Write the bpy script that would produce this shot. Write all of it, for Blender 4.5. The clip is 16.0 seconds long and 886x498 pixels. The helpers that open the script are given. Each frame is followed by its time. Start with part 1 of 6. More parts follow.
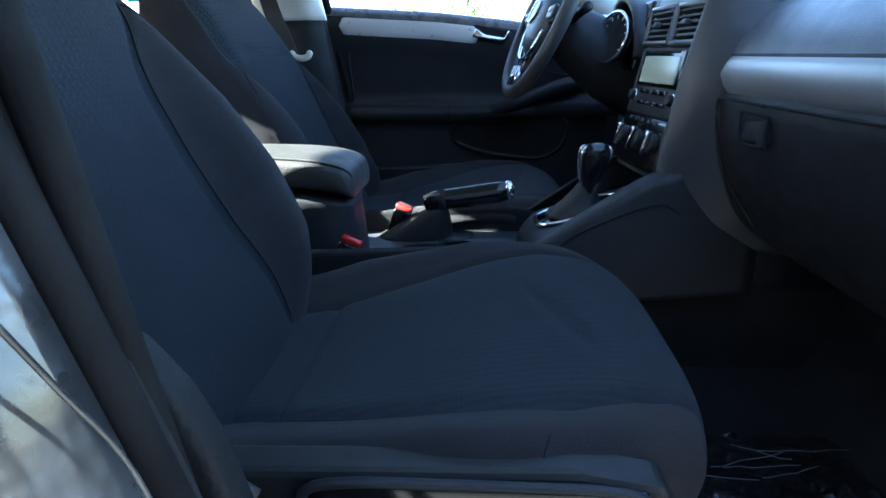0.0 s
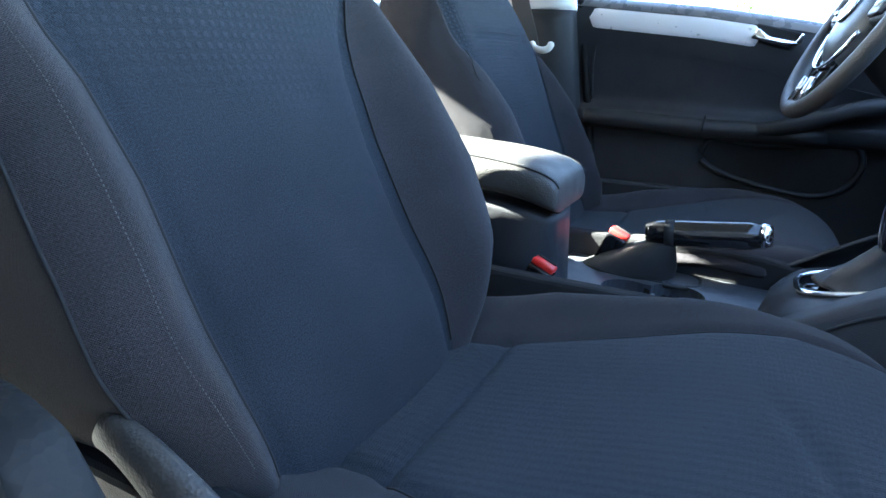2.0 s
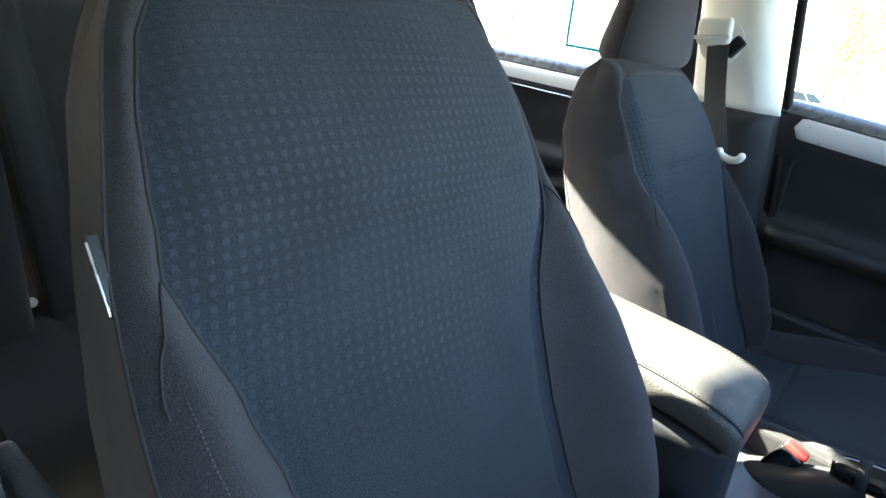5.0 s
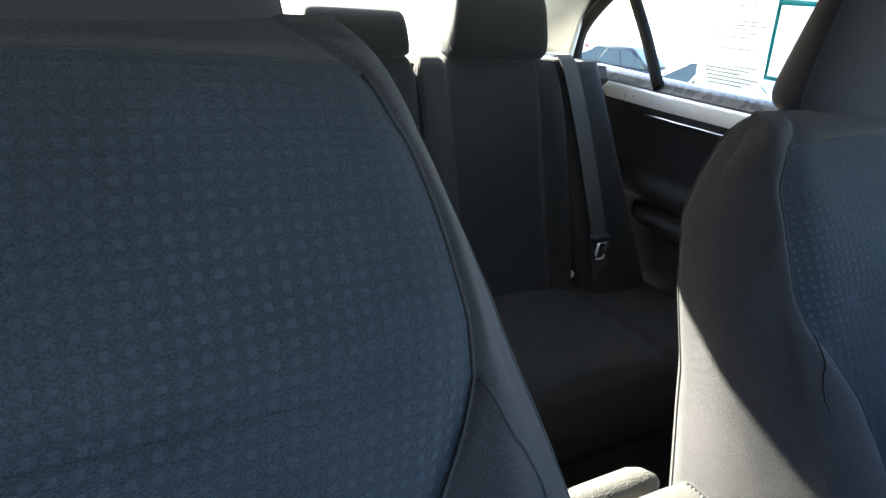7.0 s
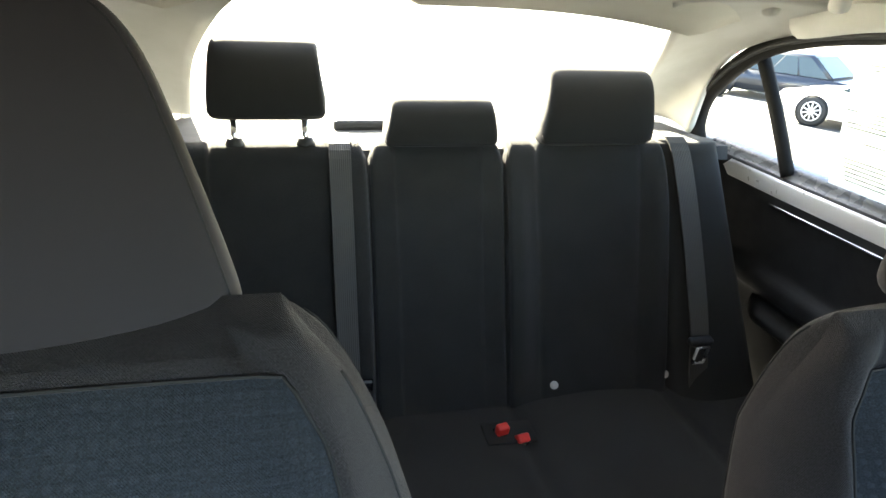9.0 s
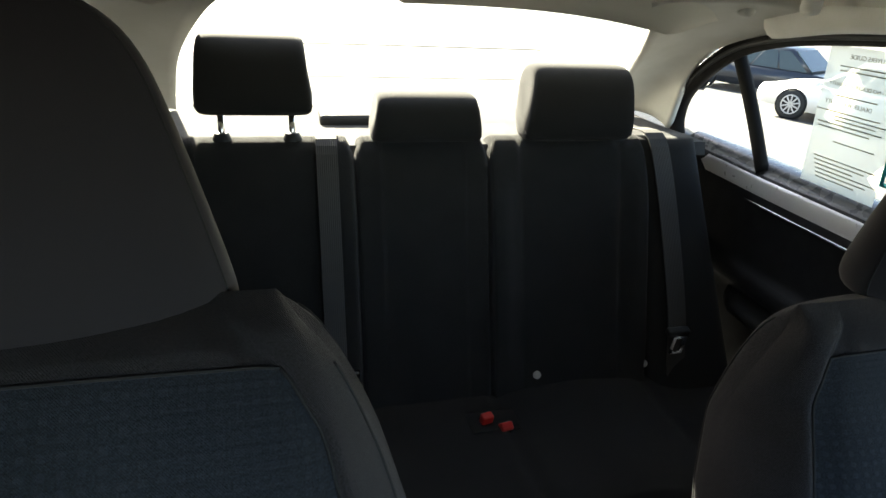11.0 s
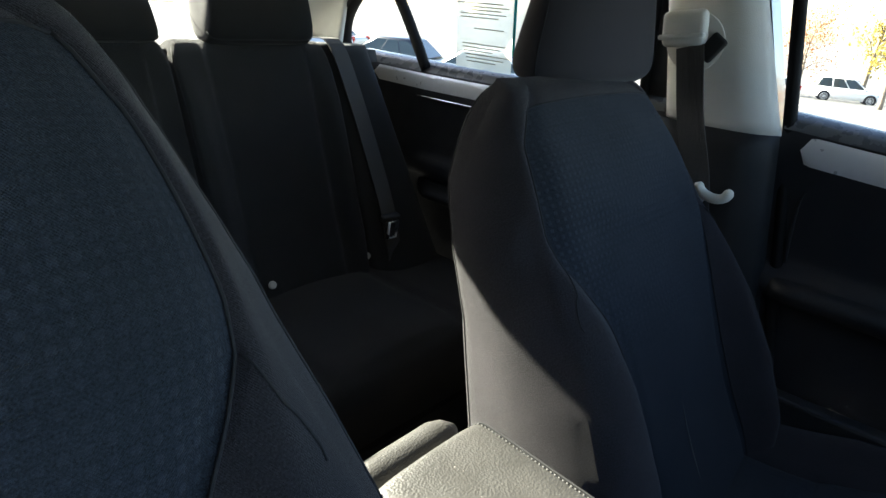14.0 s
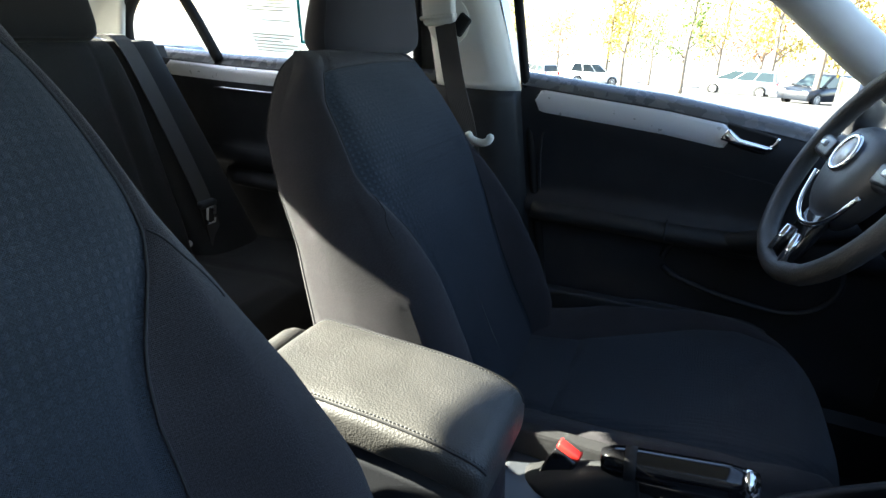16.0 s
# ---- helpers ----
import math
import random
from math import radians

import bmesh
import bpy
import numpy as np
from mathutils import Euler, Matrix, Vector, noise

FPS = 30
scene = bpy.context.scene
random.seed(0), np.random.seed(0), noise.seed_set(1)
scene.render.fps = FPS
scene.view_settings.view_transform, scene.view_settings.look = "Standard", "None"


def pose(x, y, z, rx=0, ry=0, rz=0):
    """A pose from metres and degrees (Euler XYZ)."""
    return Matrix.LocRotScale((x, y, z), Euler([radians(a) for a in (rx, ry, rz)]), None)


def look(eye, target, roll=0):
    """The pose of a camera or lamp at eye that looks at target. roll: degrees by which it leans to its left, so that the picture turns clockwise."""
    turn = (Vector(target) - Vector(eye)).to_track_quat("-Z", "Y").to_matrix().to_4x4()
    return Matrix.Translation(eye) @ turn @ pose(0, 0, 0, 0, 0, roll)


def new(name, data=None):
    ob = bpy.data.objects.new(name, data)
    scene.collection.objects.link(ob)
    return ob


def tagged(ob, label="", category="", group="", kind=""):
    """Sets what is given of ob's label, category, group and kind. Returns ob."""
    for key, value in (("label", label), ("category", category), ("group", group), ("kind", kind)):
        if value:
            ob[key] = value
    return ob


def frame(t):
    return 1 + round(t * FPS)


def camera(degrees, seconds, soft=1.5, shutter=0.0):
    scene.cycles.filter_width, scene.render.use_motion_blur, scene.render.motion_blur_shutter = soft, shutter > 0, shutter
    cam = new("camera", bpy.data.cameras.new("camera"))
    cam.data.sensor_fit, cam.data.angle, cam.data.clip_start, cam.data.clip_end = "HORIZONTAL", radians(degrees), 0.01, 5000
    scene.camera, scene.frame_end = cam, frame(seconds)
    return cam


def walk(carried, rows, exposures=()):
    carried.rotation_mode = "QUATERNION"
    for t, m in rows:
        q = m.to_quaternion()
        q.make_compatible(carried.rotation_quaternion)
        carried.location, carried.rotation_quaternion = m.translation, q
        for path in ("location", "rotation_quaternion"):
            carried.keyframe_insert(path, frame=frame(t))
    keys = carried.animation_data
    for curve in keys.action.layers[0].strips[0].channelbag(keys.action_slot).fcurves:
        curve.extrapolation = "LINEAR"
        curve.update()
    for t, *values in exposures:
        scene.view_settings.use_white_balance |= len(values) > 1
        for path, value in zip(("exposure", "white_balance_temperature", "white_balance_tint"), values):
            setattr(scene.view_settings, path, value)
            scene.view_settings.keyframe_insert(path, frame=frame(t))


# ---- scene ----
cam = camera(74.5, 16.0)
# seconds, the eye, a point looked at, and the roll in degrees
PATH = [
    (0, (0.309, -1.056, 0.889), (0.159, 0.834, 0.253), -1.2),
    (0.5, (0.314, -1.006, 0.879), (0.038, 0.871, 0.248), -0.7),
    (1, (0.329, -0.962, 0.855), (-0.118, 0.881, 0.22), 0.3),
    (1.5, (0.332, -0.931, 0.86), (-0.342, 0.84, 0.219), 0.7),
    (2, (0.301, -0.892, 0.871), (-0.551, 0.799, 0.227), 2.9),
    (2.5, (0.271, -0.862, 0.906), (-0.706, 0.753, 0.245), 4.5),
    (3, (0.207, -0.877, 1.021), (-0.789, 0.688, 0.272), 6.8),
    (3.5, (0.157, -0.853, 1.056), (-0.887, 0.687, 0.322), 7.4),
    (3.7, (0.145, -0.847, 1.072), (-0.909, 0.683, 0.332), 7.6),
    (6, (0.124, -0.705, 1.138), (-1.187, 0.571, 0.329), 7.7),
    (6.5, (0.096, -0.569, 1.148), (-1.4, 0.497, 0.358), 4.9),
    (7, (0.075, -0.43, 1.168), (-1.541, 0.429, 0.361), 4.4),
    (7.5, (0.058, -0.35, 1.2), (-1.647, 0.341, 0.418), 3.6),
    (8, (0.029, -0.331, 1.242), (-1.704, 0.251, 0.43), 3.7),
    (8.5, (0.036, -0.303, 1.285), (-1.724, 0.175, 0.463), 2.9),
    (9, (0.022, -0.284, 1.337), (-1.75, 0.128, 0.508), 2.8),
    (9.2, (0.014, -0.277, 1.36), (-1.756, 0.113, 0.518), 2.6),
    (11.3, (0.056, -0.293, 1.347), (-1.679, 0.211, 0.488), 3.9),
    (11.5, (0.066, -0.295, 1.343), (-1.652, 0.252, 0.478), 4.4),
    (12, (0.079, -0.31, 1.318), (-1.581, 0.399, 0.457), 5.6),
    (12.5, (0.122, -0.33, 1.273), (-1.471, 0.558, 0.451), 4.5),
    (13, (0.114, -0.353, 1.222), (-1.38, 0.703, 0.413), 5.3),
    (13.5, (0.112, -0.373, 1.194), (-1.252, 0.852, 0.396), 5.5),
    (14, (0.1, -0.405, 1.15), (-1.127, 0.972, 0.372), 4.9),
    (14.5, (0.119, -0.43, 1.109), (-1.005, 1.052, 0.372), 4.9),
    (15, (0.147, -0.471, 1.104), (-0.846, 1.099, 0.361), 4.7),
    (15.5, (0.184, -0.517, 1.107), (-0.671, 1.131, 0.363), 4.2),
    (16, (0.212, -0.577, 1.123), (-0.496, 1.145, 0.393), 3.2),
]
# stops of exposure, kelvin and tint of the camera's own settings
EXPOSURE = [(0, 4.45, 5380, 6), (0.5, 4.88, 5450, 6), (1.5, 5.42, 5650, 7), (2.5, 5.98, 6150, 8), (3.5, 6.3, 6700, 8), (6, 4.72, 6450, 8), (7, 4.65, 6400, 8), (8, 5.25, 7000, 8), (9, 4.90, 7100, 9), (11.5, 3.25, 6950, 9), (13, 3.25, 6750, 9), (14.5, 3.55, 6400, 9), (16, 4.0, 6380, 9)]
walk(cam, [(t, look(eye, target, roll)) for t, eye, target, roll in PATH], EXPOSURE)

# ---- light ----
world = bpy.data.worlds.new("sky")
scene.world = world
world.use_nodes = True
wn = world.node_tree
sky = wn.nodes.new("ShaderNodeTexSky")
sky.sky_type = "NISHITA"
sky.sun_disc = False
SUN_WAY = Vector((1.0, 0.215, -0.58)).normalized()
sky.sun_elevation = math.asin(-SUN_WAY.z)
sky.sun_rotation = math.atan2(-SUN_WAY.x, -SUN_WAY.y)
wn.nodes["Background"].inputs["Strength"].default_value = 0.06
wn.links.new(sky.outputs[0], wn.nodes["Background"].inputs["Color"])
sun = new("sun", bpy.data.lights.new("sun", "SUN"))
sun.data.energy, sun.data.angle, sun.data.color = 5.0, radians(0.55), (1.0, 0.97, 0.80)
sun.matrix_world = look((-8, -2, 6), Vector((-8, -2, 6)) + SUN_WAY)


# ---- materials ----
class Nodes:
    """Short hand for one node material."""

    def __init__(self, name, base=(0.5, 0.5, 0.5), rough=0.6, metal=0.0):
        self.mat = bpy.data.materials.new(name)
        self.mat.use_nodes = True
        self.tree = self.mat.node_tree
        self.b = self.tree.nodes["Principled BSDF"]
        self.b.inputs["Base Color"].default_value = (*base, 1)
        self.b.inputs["Roughness"].default_value = rough
        self.b.inputs["Metallic"].default_value = metal
        self.coord = self.tree.nodes.new("ShaderNodeTexCoord")

    def put(self, socket, value):
        if hasattr(value, "links"):
            self.tree.links.new(value, socket)
        else:
            socket.default_value = value

    def math(self, op, a, b=0.0, c=0.0):
        n = self.tree.nodes.new("ShaderNodeMath")
        n.operation = op
        for i, v in enumerate((a, b, c)):
            self.put(n.inputs[i], v)
        return n.outputs[0]

    def noise(self, scale, detail=3.0, where="Object", stretch=None):
        n = self.tree.nodes.new("ShaderNodeTexNoise")
        n.inputs["Scale"].default_value = scale
        n.inputs["Detail"].default_value = detail
        v = self.coord.outputs[where]
        if stretch:
            m = self.tree.nodes.new("ShaderNodeMapping")
            m.inputs["Scale"].default_value = stretch
            self.tree.links.new(v, m.inputs["Vector"])
            v = m.outputs[0]
        self.tree.links.new(v, n.inputs["Vector"])
        return n.outputs["Fac"]

    def voronoi(self, scale, where="Object"):
        n = self.tree.nodes.new("ShaderNodeTexVoronoi")
        n.inputs["Scale"].default_value = scale
        self.tree.links.new(self.coord.outputs[where], n.inputs["Vector"])
        return n.outputs["Distance"]

    def axes(self, where="UV"):
        n = self.tree.nodes.new("ShaderNodeSeparateXYZ")
        self.tree.links.new(self.coord.outputs[where], n.inputs[0])
        return n.outputs

    def span(self, v, a, b, c=0.0, d=1.0):
        n = self.tree.nodes.new("ShaderNodeMapRange")
        for i, w in enumerate((v, a, b, c, d)):
            self.put(n.inputs[i], w)
        return n.outputs[0]

    def blend(self, f, a, b):
        n = self.tree.nodes.new("ShaderNodeMix")
        n.data_type = "RGBA"
        self.put(n.inputs[0], f)
        self.put(n.inputs[6], (*a, 1) if isinstance(a, tuple) else a)
        self.put(n.inputs[7], (*b, 1) if isinstance(b, tuple) else b)
        return n.outputs[2]

    def colour(self, v):
        self.put(self.b.inputs["Base Color"], v)

    def rough(self, v):
        self.put(self.b.inputs["Roughness"], v)

    def bump(self, h, dist, strength=1.0):
        n = self.tree.nodes.new("ShaderNodeBump")
        n.inputs["Distance"].default_value = dist
        n.inputs["Strength"].default_value = strength
        self.put(n.inputs["Height"], h)
        old = self.b.inputs["Normal"].links
        if old:
            self.tree.links.new(old[0].from_socket, n.inputs["Normal"])
        self.tree.links.new(n.outputs[0], self.b.inputs["Normal"])


def cloth(name, dark, pale, waffle=False, sheen=0.07, ribs=False):
    k = Nodes(name, rough=0.95)
    u = k.axes("UV")
    weave = k.math("MULTIPLY", k.math("SINE", k.math("MULTIPLY", u[0], 3600.0)), k.math("SINE", k.math("MULTIPLY", u[1], 3600.0)))
    fuzz = k.noise(900.0, 2.0, "UV")
    soft = k.noise(9.0, 4.0, "UV")
    speck = k.span(k.noise(650.0, 2.0, "UV"), 0.30, 0.70, 0.52, 1.52)
    tone = k.blend(k.span(soft, 0.3, 0.7), dark, pale)
    mul = k.tree.nodes.new("ShaderNodeVectorMath")
    mul.operation = "SCALE"
    k.put(mul.inputs[0], tone)
    k.put(mul.inputs["Scale"], speck)
    tone = mul.outputs[0]
    k.colour(tone)
    k.bump(k.math("ADD", k.math("MULTIPLY", weave, 0.25), fuzz), 0.0016, 0.75)
    if ribs:
        # fine cross ribs
        rib = k.math("SINE", k.math("MULTIPLY", u[0], 2 * math.pi / 0.0105))
        fine = k.math("SINE", k.math("MULTIPLY", u[1], 2 * math.pi / 0.0042))
        k.bump(k.math("ADD", rib, k.math("MULTIPLY", fine, 0.6)), 0.00022, 0.5)
    if waffle:
        # rows of small raised lozenges, worn flat in places
        a = k.math("SINE", k.math("MULTIPLY", u[0], 2 * math.pi / 0.0102))
        b = k.math("SINE", k.math("MULTIPLY", u[1], 2 * math.pi / 0.0096))
        dots = k.span(k.math("MULTIPLY", k.span(a, -0.4, 0.8), k.span(b, -0.5, 0.7)), 0.15, 0.8)
        # rubbed smooth low on the backrest
        wear = k.math("MULTIPLY", k.span(k.noise(5.0, 1.0, "UV"), 0.36, 0.6, 0.35, 1.0), k.span(k.math("ADD", u[1], k.math("MULTIPLY", k.noise(7.0, 2.0, "UV"), 0.12)), 0.34, 0.46))
        # towards the top the lozenges give way to fine cross ribs
        wear = k.math("MULTIPLY", wear, k.span(u[1], 0.70, 0.58, 0.65, 1.0))
        rib = k.math("MULTIPLY", k.math("SINE", k.math("MULTIPLY", u[1], 2 * math.pi / 0.0054)), k.span(u[1], 0.52, 0.62))
        k.bump(rib, 0.0003, 0.35)
        k.bump(k.math("MULTIPLY", dots, wear), 0.0014, 0.6)
        k.colour(k.blend(k.math("MULTIPLY", k.math("MULTIPLY", dots, wear), 0.42), tone, tuple(min(1, c * 2.0) for c in pale)))
    k.b.inputs["Sheen Weight"].default_value = sheen
    k.b.inputs["Sheen Roughness"].default_value = 0.5
    k.b.inputs["Specular IOR Level"].default_value = 0.2
    return k.mat


def grained(name, dark, pale, rough=0.55, size=700.0, depth=0.0004, spec=0.5):
    """Moulded plastic or vinyl with a pebble grain, faint dust and rub marks."""
    k = Nodes(name, rough=rough)
    dust = k.noise(14.0, 5.0)
    k.colour(k.blend(k.span(dust, 0.35, 0.75), dark, pale))
    k.rough(k.span(k.noise(30.0, 3.0), 0.3, 0.7, rough - 0.06, min(1.0, rough + 0.1)))
    k.bump(k.voronoi(size), depth, 0.5)
    k.b.inputs["Specular IOR Level"].default_value = spec
    return k.mat


def metal_like(name, base, rough, metal, brushed=0.0):
    k = Nodes(name, base, rough, metal)
    k.rough(k.span(k.noise(60.0, 3.0), 0.3, 0.7, rough * 0.75, rough * 1.3))
    if brushed:
        k.bump(k.noise(300.0, 2.0, "Object", (0.02, 1.0, 1.0)), 0.0002, brushed)
    return k.mat


CLOTH_MID = cloth("patterned_seat_cloth", (0.012, 0.0155, 0.021), (0.018, 0.0225, 0.030), True, 0.03)
CLOTH_SEAT = cloth("ribbed_seat_cloth", (0.011, 0.0145, 0.0205), (0.016, 0.0205, 0.0275), ribs=True)
CLOTH_SIDE = cloth("plain_seat_cloth", (0.0168, 0.0155, 0.0178), (0.0245, 0.0225, 0.0258))
CLOTH_REAR = cloth("rear_seat_cloth", (0.012, 0.012, 0.013), (0.018, 0.018, 0.018))
SEAM = Nodes("seam_thread", (0.008, 0.008, 0.009), 0.9).mat
STITCH = Nodes("grey_stitching", (0.07, 0.07, 0.07), 0.8).mat
VINYL = grained("black_vinyl", (0.034, 0.033, 0.031), (0.047, 0.045, 0.042), 0.5, 420.0, 0.0009, 0.45)
PLASTIC = grained("dark_plastic", (0.013, 0.014, 0.015), (0.020, 0.020, 0.021), 0.5, 800.0, 0.0004, 0.35)
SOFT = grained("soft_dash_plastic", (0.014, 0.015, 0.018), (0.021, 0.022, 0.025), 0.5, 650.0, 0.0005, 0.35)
# one dash plastic: top paled for skylight, flank between, glovebox darkened for shade
DASH_LIT = grained("dash_plastic_lit", (0.066, 0.072, 0.082), (0.082, 0.088, 0.098), 0.34, 650.0, 0.0004, 0.7)
FLANK = grained("dash_plastic_half_lit", (0.028, 0.032, 0.038), (0.038, 0.042, 0.048), 0.40, 700.0, 0.0004, 0.5)
# base colour raised to stand for the sky mirrored in the ledge
LEDGE_LIT = grained("ledge_plastic_paled", (0.085, 0.088, 0.092), (0.105, 0.107, 0.11), 0.26, 900.0, 0.0002, 0.6)
DASH_SHADED = grained("dash_plastic_shaded", (0.009, 0.009, 0.011), (0.013, 0.013, 0.015), 0.5, 800.0, 0.0004, 0.35)
# near-black for black parts; also stands for shade in holes and recesses
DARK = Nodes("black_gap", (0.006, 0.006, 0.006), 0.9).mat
GLOSS = Nodes("gloss_black", (0.008, 0.008, 0.009), 0.12).mat
RUBBER = grained("black_rubber", (0.008, 0.0075, 0.007), (0.014, 0.013, 0.012), 0.75, 300.0, 0.0004, 0.15)
PILLAR_TRIM = grained("pillar_trim_plastic", (0.008, 0.009, 0.010), (0.013, 0.014, 0.015), 0.6, 260.0, 0.0009, 0.22)
CARPET = grained("black_carpet", (0.017, 0.017, 0.018), (0.028, 0.028, 0.029), 0.98, 900.0, 0.0015, 0.1)
SILVER = metal_like("silver_trim", (0.74, 0.75, 0.77), 0.36, 0.35, 0.2)
CHROME = metal_like("chrome", (0.85, 0.86, 0.88), 0.09, 1.0)
STEEL = metal_like("steel", (0.6, 0.6, 0.6), 0.28, 1.0)
BEIGE = grained("pale_grey_trim", (0.56, 0.55, 0.50), (0.62, 0.61, 0.57), 0.62, 600.0, 0.0003, 0.35)
WEB = Nodes("belt_webbing", (0.035, 0.034, 0.033), 0.75)
_u = WEB.axes("UV")
WEB.bump(WEB.math("SINE", WEB.math("MULTIPLY", _u[0], 2 * math.pi / 0.004)), 0.0004, 0.6)
WEB = WEB.mat
RED = Nodes("red_plastic", (0.48, 0.018, 0.014), 0.4).mat
IVORY = Nodes("ivory_plastic", (0.75, 0.72, 0.62), 0.45).mat
LCD = Nodes("lcd_screen", (0.42, 0.47, 0.36), 0.2).mat
_k = Nodes("headliner_fabric", rough=0.95)
_k.colour(_k.blend(_k.span(_k.noise(6.0, 4.0), 0.3, 0.7), (0.60, 0.58, 0.50), (0.66, 0.64, 0.57)))
_k.bump(_k.noise(500.0, 2.0), 0.0006, 0.3)
LINER = _k.mat
_k = Nodes("grey_car_paint", (0.16, 0.16, 0.165), 0.32, 0.55)
_k.colour(_k.blend(_k.span(_k.noise(9.0, 4.0), 0.35, 0.7), (0.05, 0.05, 0.053), (0.10, 0.098, 0.095)))
_k.bump(_k.noise(22.0, 3.0), 0.004, 0.25)
_k.b.inputs["Coat Weight"].default_value = 1.0
_k.b.inputs["Coat Roughness"].default_value = 0.04
PAINT = _k.mat
# mottled tone stands for blurred reflections in the jamb's paint
_k = Nodes("jamb_paint_mottled_reflection", (0.16, 0.16, 0.165), 0.25, 0.5)
_k.colour(_k.blend(_k.span(_k.noise(16.0, 5.0), 0.38, 0.66), (0.045, 0.044, 0.043), (0.15, 0.147, 0.142)))
_k.bump(_k.noise(26.0, 3.0), 0.010, 0.45)
_k.rough(_k.span(_k.noise(40.0, 4.0), 0.3, 0.7, 0.12, 0.45))
_k.b.inputs["Coat Weight"].default_value = 0.8
_k.b.inputs["Coat Roughness"].default_value = 0.06
JAMB = _k.mat
_k = Nodes("film_over_mat", rough=0.15)
_k.colour(_k.blend(_k.span(_k.noise(30.0, 4.0), 0.55, 0.7), (0.012, 0.012, 0.013), (0.03, 0.03, 0.032)))
_k.bump(_k.noise(11.0, 5.0), 0.02, 0.7)
_k.b.inputs["Coat Weight"].default_value = 0.6
_k.b.inputs["Coat Roughness"].default_value = 0.12
FILM = _k.mat
_k = Nodes("clear_glass", (0.95, 0.97, 0.96), 0.02)
_k.b.inputs["Transmission Weight"].default_value = 1.0
_k.b.inputs["IOR"].default_value = 1.01
_k.b.inputs["Specular IOR Level"].default_value = 0.3
GLASS = _k.mat
MIRROR = metal_like("mirror_glass", (0.9, 0.9, 0.9), 0.02, 1.0)


# ---- builders ----
def thing(name, label, category, group="", kind="", at=(0, 0, 0)):
    ob = new(name)
    ob.empty_display_size = 0.05
    ob.location = at
    return tagged(ob, label, category, group, kind)


def mesh_object(name, verts, faces, mat, parent=None, label="", smooth=True, uvs=None):
    me = bpy.data.meshes.new(name)
    me.from_pydata([tuple(map(float, v)) for v in verts], [], faces)
    me.validate()
    me.materials.append(mat)
    if uvs is not None:
        layer = me.uv_layers.new(name="UVMap")
        idx = np.empty(len(me.loops), dtype=np.int32)
        me.loops.foreach_get("vertex_index", idx)
        layer.data.foreach_set("uv", np.asarray(uvs, dtype=np.float32)[idx].ravel())
    me.polygons.foreach_set("use_smooth", [smooth] * len(me.polygons))
    me.update()
    ob = new(name, me)
    if parent is not None:
        ob.parent = parent
        ob.location = (0, 0, 0)
        ob.matrix_parent_inverse = Matrix.Translation(-world_place(parent))
    if label:
        tagged(ob, label)
    return ob


def world_place(ob):
    v = Vector(ob.location)
    if ob.parent is not None:
        v = Vector((0, 0, 0))
    return v


def part(name, bm, mat, parent, label="", smooth=True):
    """One bmesh as one mesh object under a thing; coordinates are those of the place."""
    me = bpy.data.meshes.new(name)
    bm.to_mesh(me)
    bm.free()
    me.materials.append(mat)
    me.polygons.foreach_set("use_smooth", [smooth] * len(me.polygons))
    ob = new(name, me)
    if parent is not None:
        ob.parent = parent
        ob.matrix_parent_inverse = Matrix.Translation(-world_place(parent))
    if label:
        tagged(ob, label)
    return ob


def rounded(size, r, m=None, seg=3):
    """A block with rounded edges."""
    bm = bmesh.new()
    bmesh.ops.create_cube(bm, size=1.0)
    bmesh.ops.scale(bm, vec=size, verts=bm.verts)
    r = min(r, 0.49 * min(size))
    if r > 0:
        bmesh.ops.bevel(bm, geom=list(bm.edges), offset=r, segments=seg, profile=0.5, affect="EDGES")
    if m is not None:
        bmesh.ops.transform(bm, matrix=m, verts=bm.verts)
    return bm


def cyl(r1, r2, depth, m=None, n=24, bev=0.0):
    bm = bmesh.new()
    bmesh.ops.create_cone(bm, cap_ends=True, segments=n, radius1=r1, radius2=r2, depth=depth)
    if bev > 0:
        rim = [e for e in bm.edges if abs(e.verts[0].co.z - e.verts[1].co.z) < 1e-6]
        bmesh.ops.bevel(bm, geom=rim, offset=bev, segments=2, profile=0.5, affect="EDGES")
    if m is not None:
        bmesh.ops.transform(bm, matrix=m, verts=bm.verts)
    return bm


def grid(name, P, mat, parent, label="", uv=None, close=False, flip=False):
    """A smooth sheet through a grid of points."""
    P = np.asarray(P, float)
    n, m = P.shape[:2]
    faces = []
    for i in range(n - 1):
        for j in range(m if close else m - 1):
            a, b = i * m + j, i * m + (j + 1) % m
            q = [a, b, b + m, a + m]
            faces.append(q[::-1] if flip else q)
    return mesh_object(name, P.reshape(-1, 3), faces, mat, parent, label, True, None if uv is None else np.asarray(uv).reshape(-1, 2))


def loft(name, rings, mat, parent, label="", caps=True):
    """A closed body through rings of equally many points."""
    P = np.asarray(rings, float)
    n, m = P.shape[:2]
    faces = [[i * m + j, i * m + (j + 1) % m, (i + 1) * m + (j + 1) % m, (i + 1) * m + j] for i in range(n - 1) for j in range(m)]
    if caps:
        faces += [list(range(m))[::-1], [(n - 1) * m + j for j in range(m)]]
    return mesh_object(name, P.reshape(-1, 3), faces, mat, parent, label)


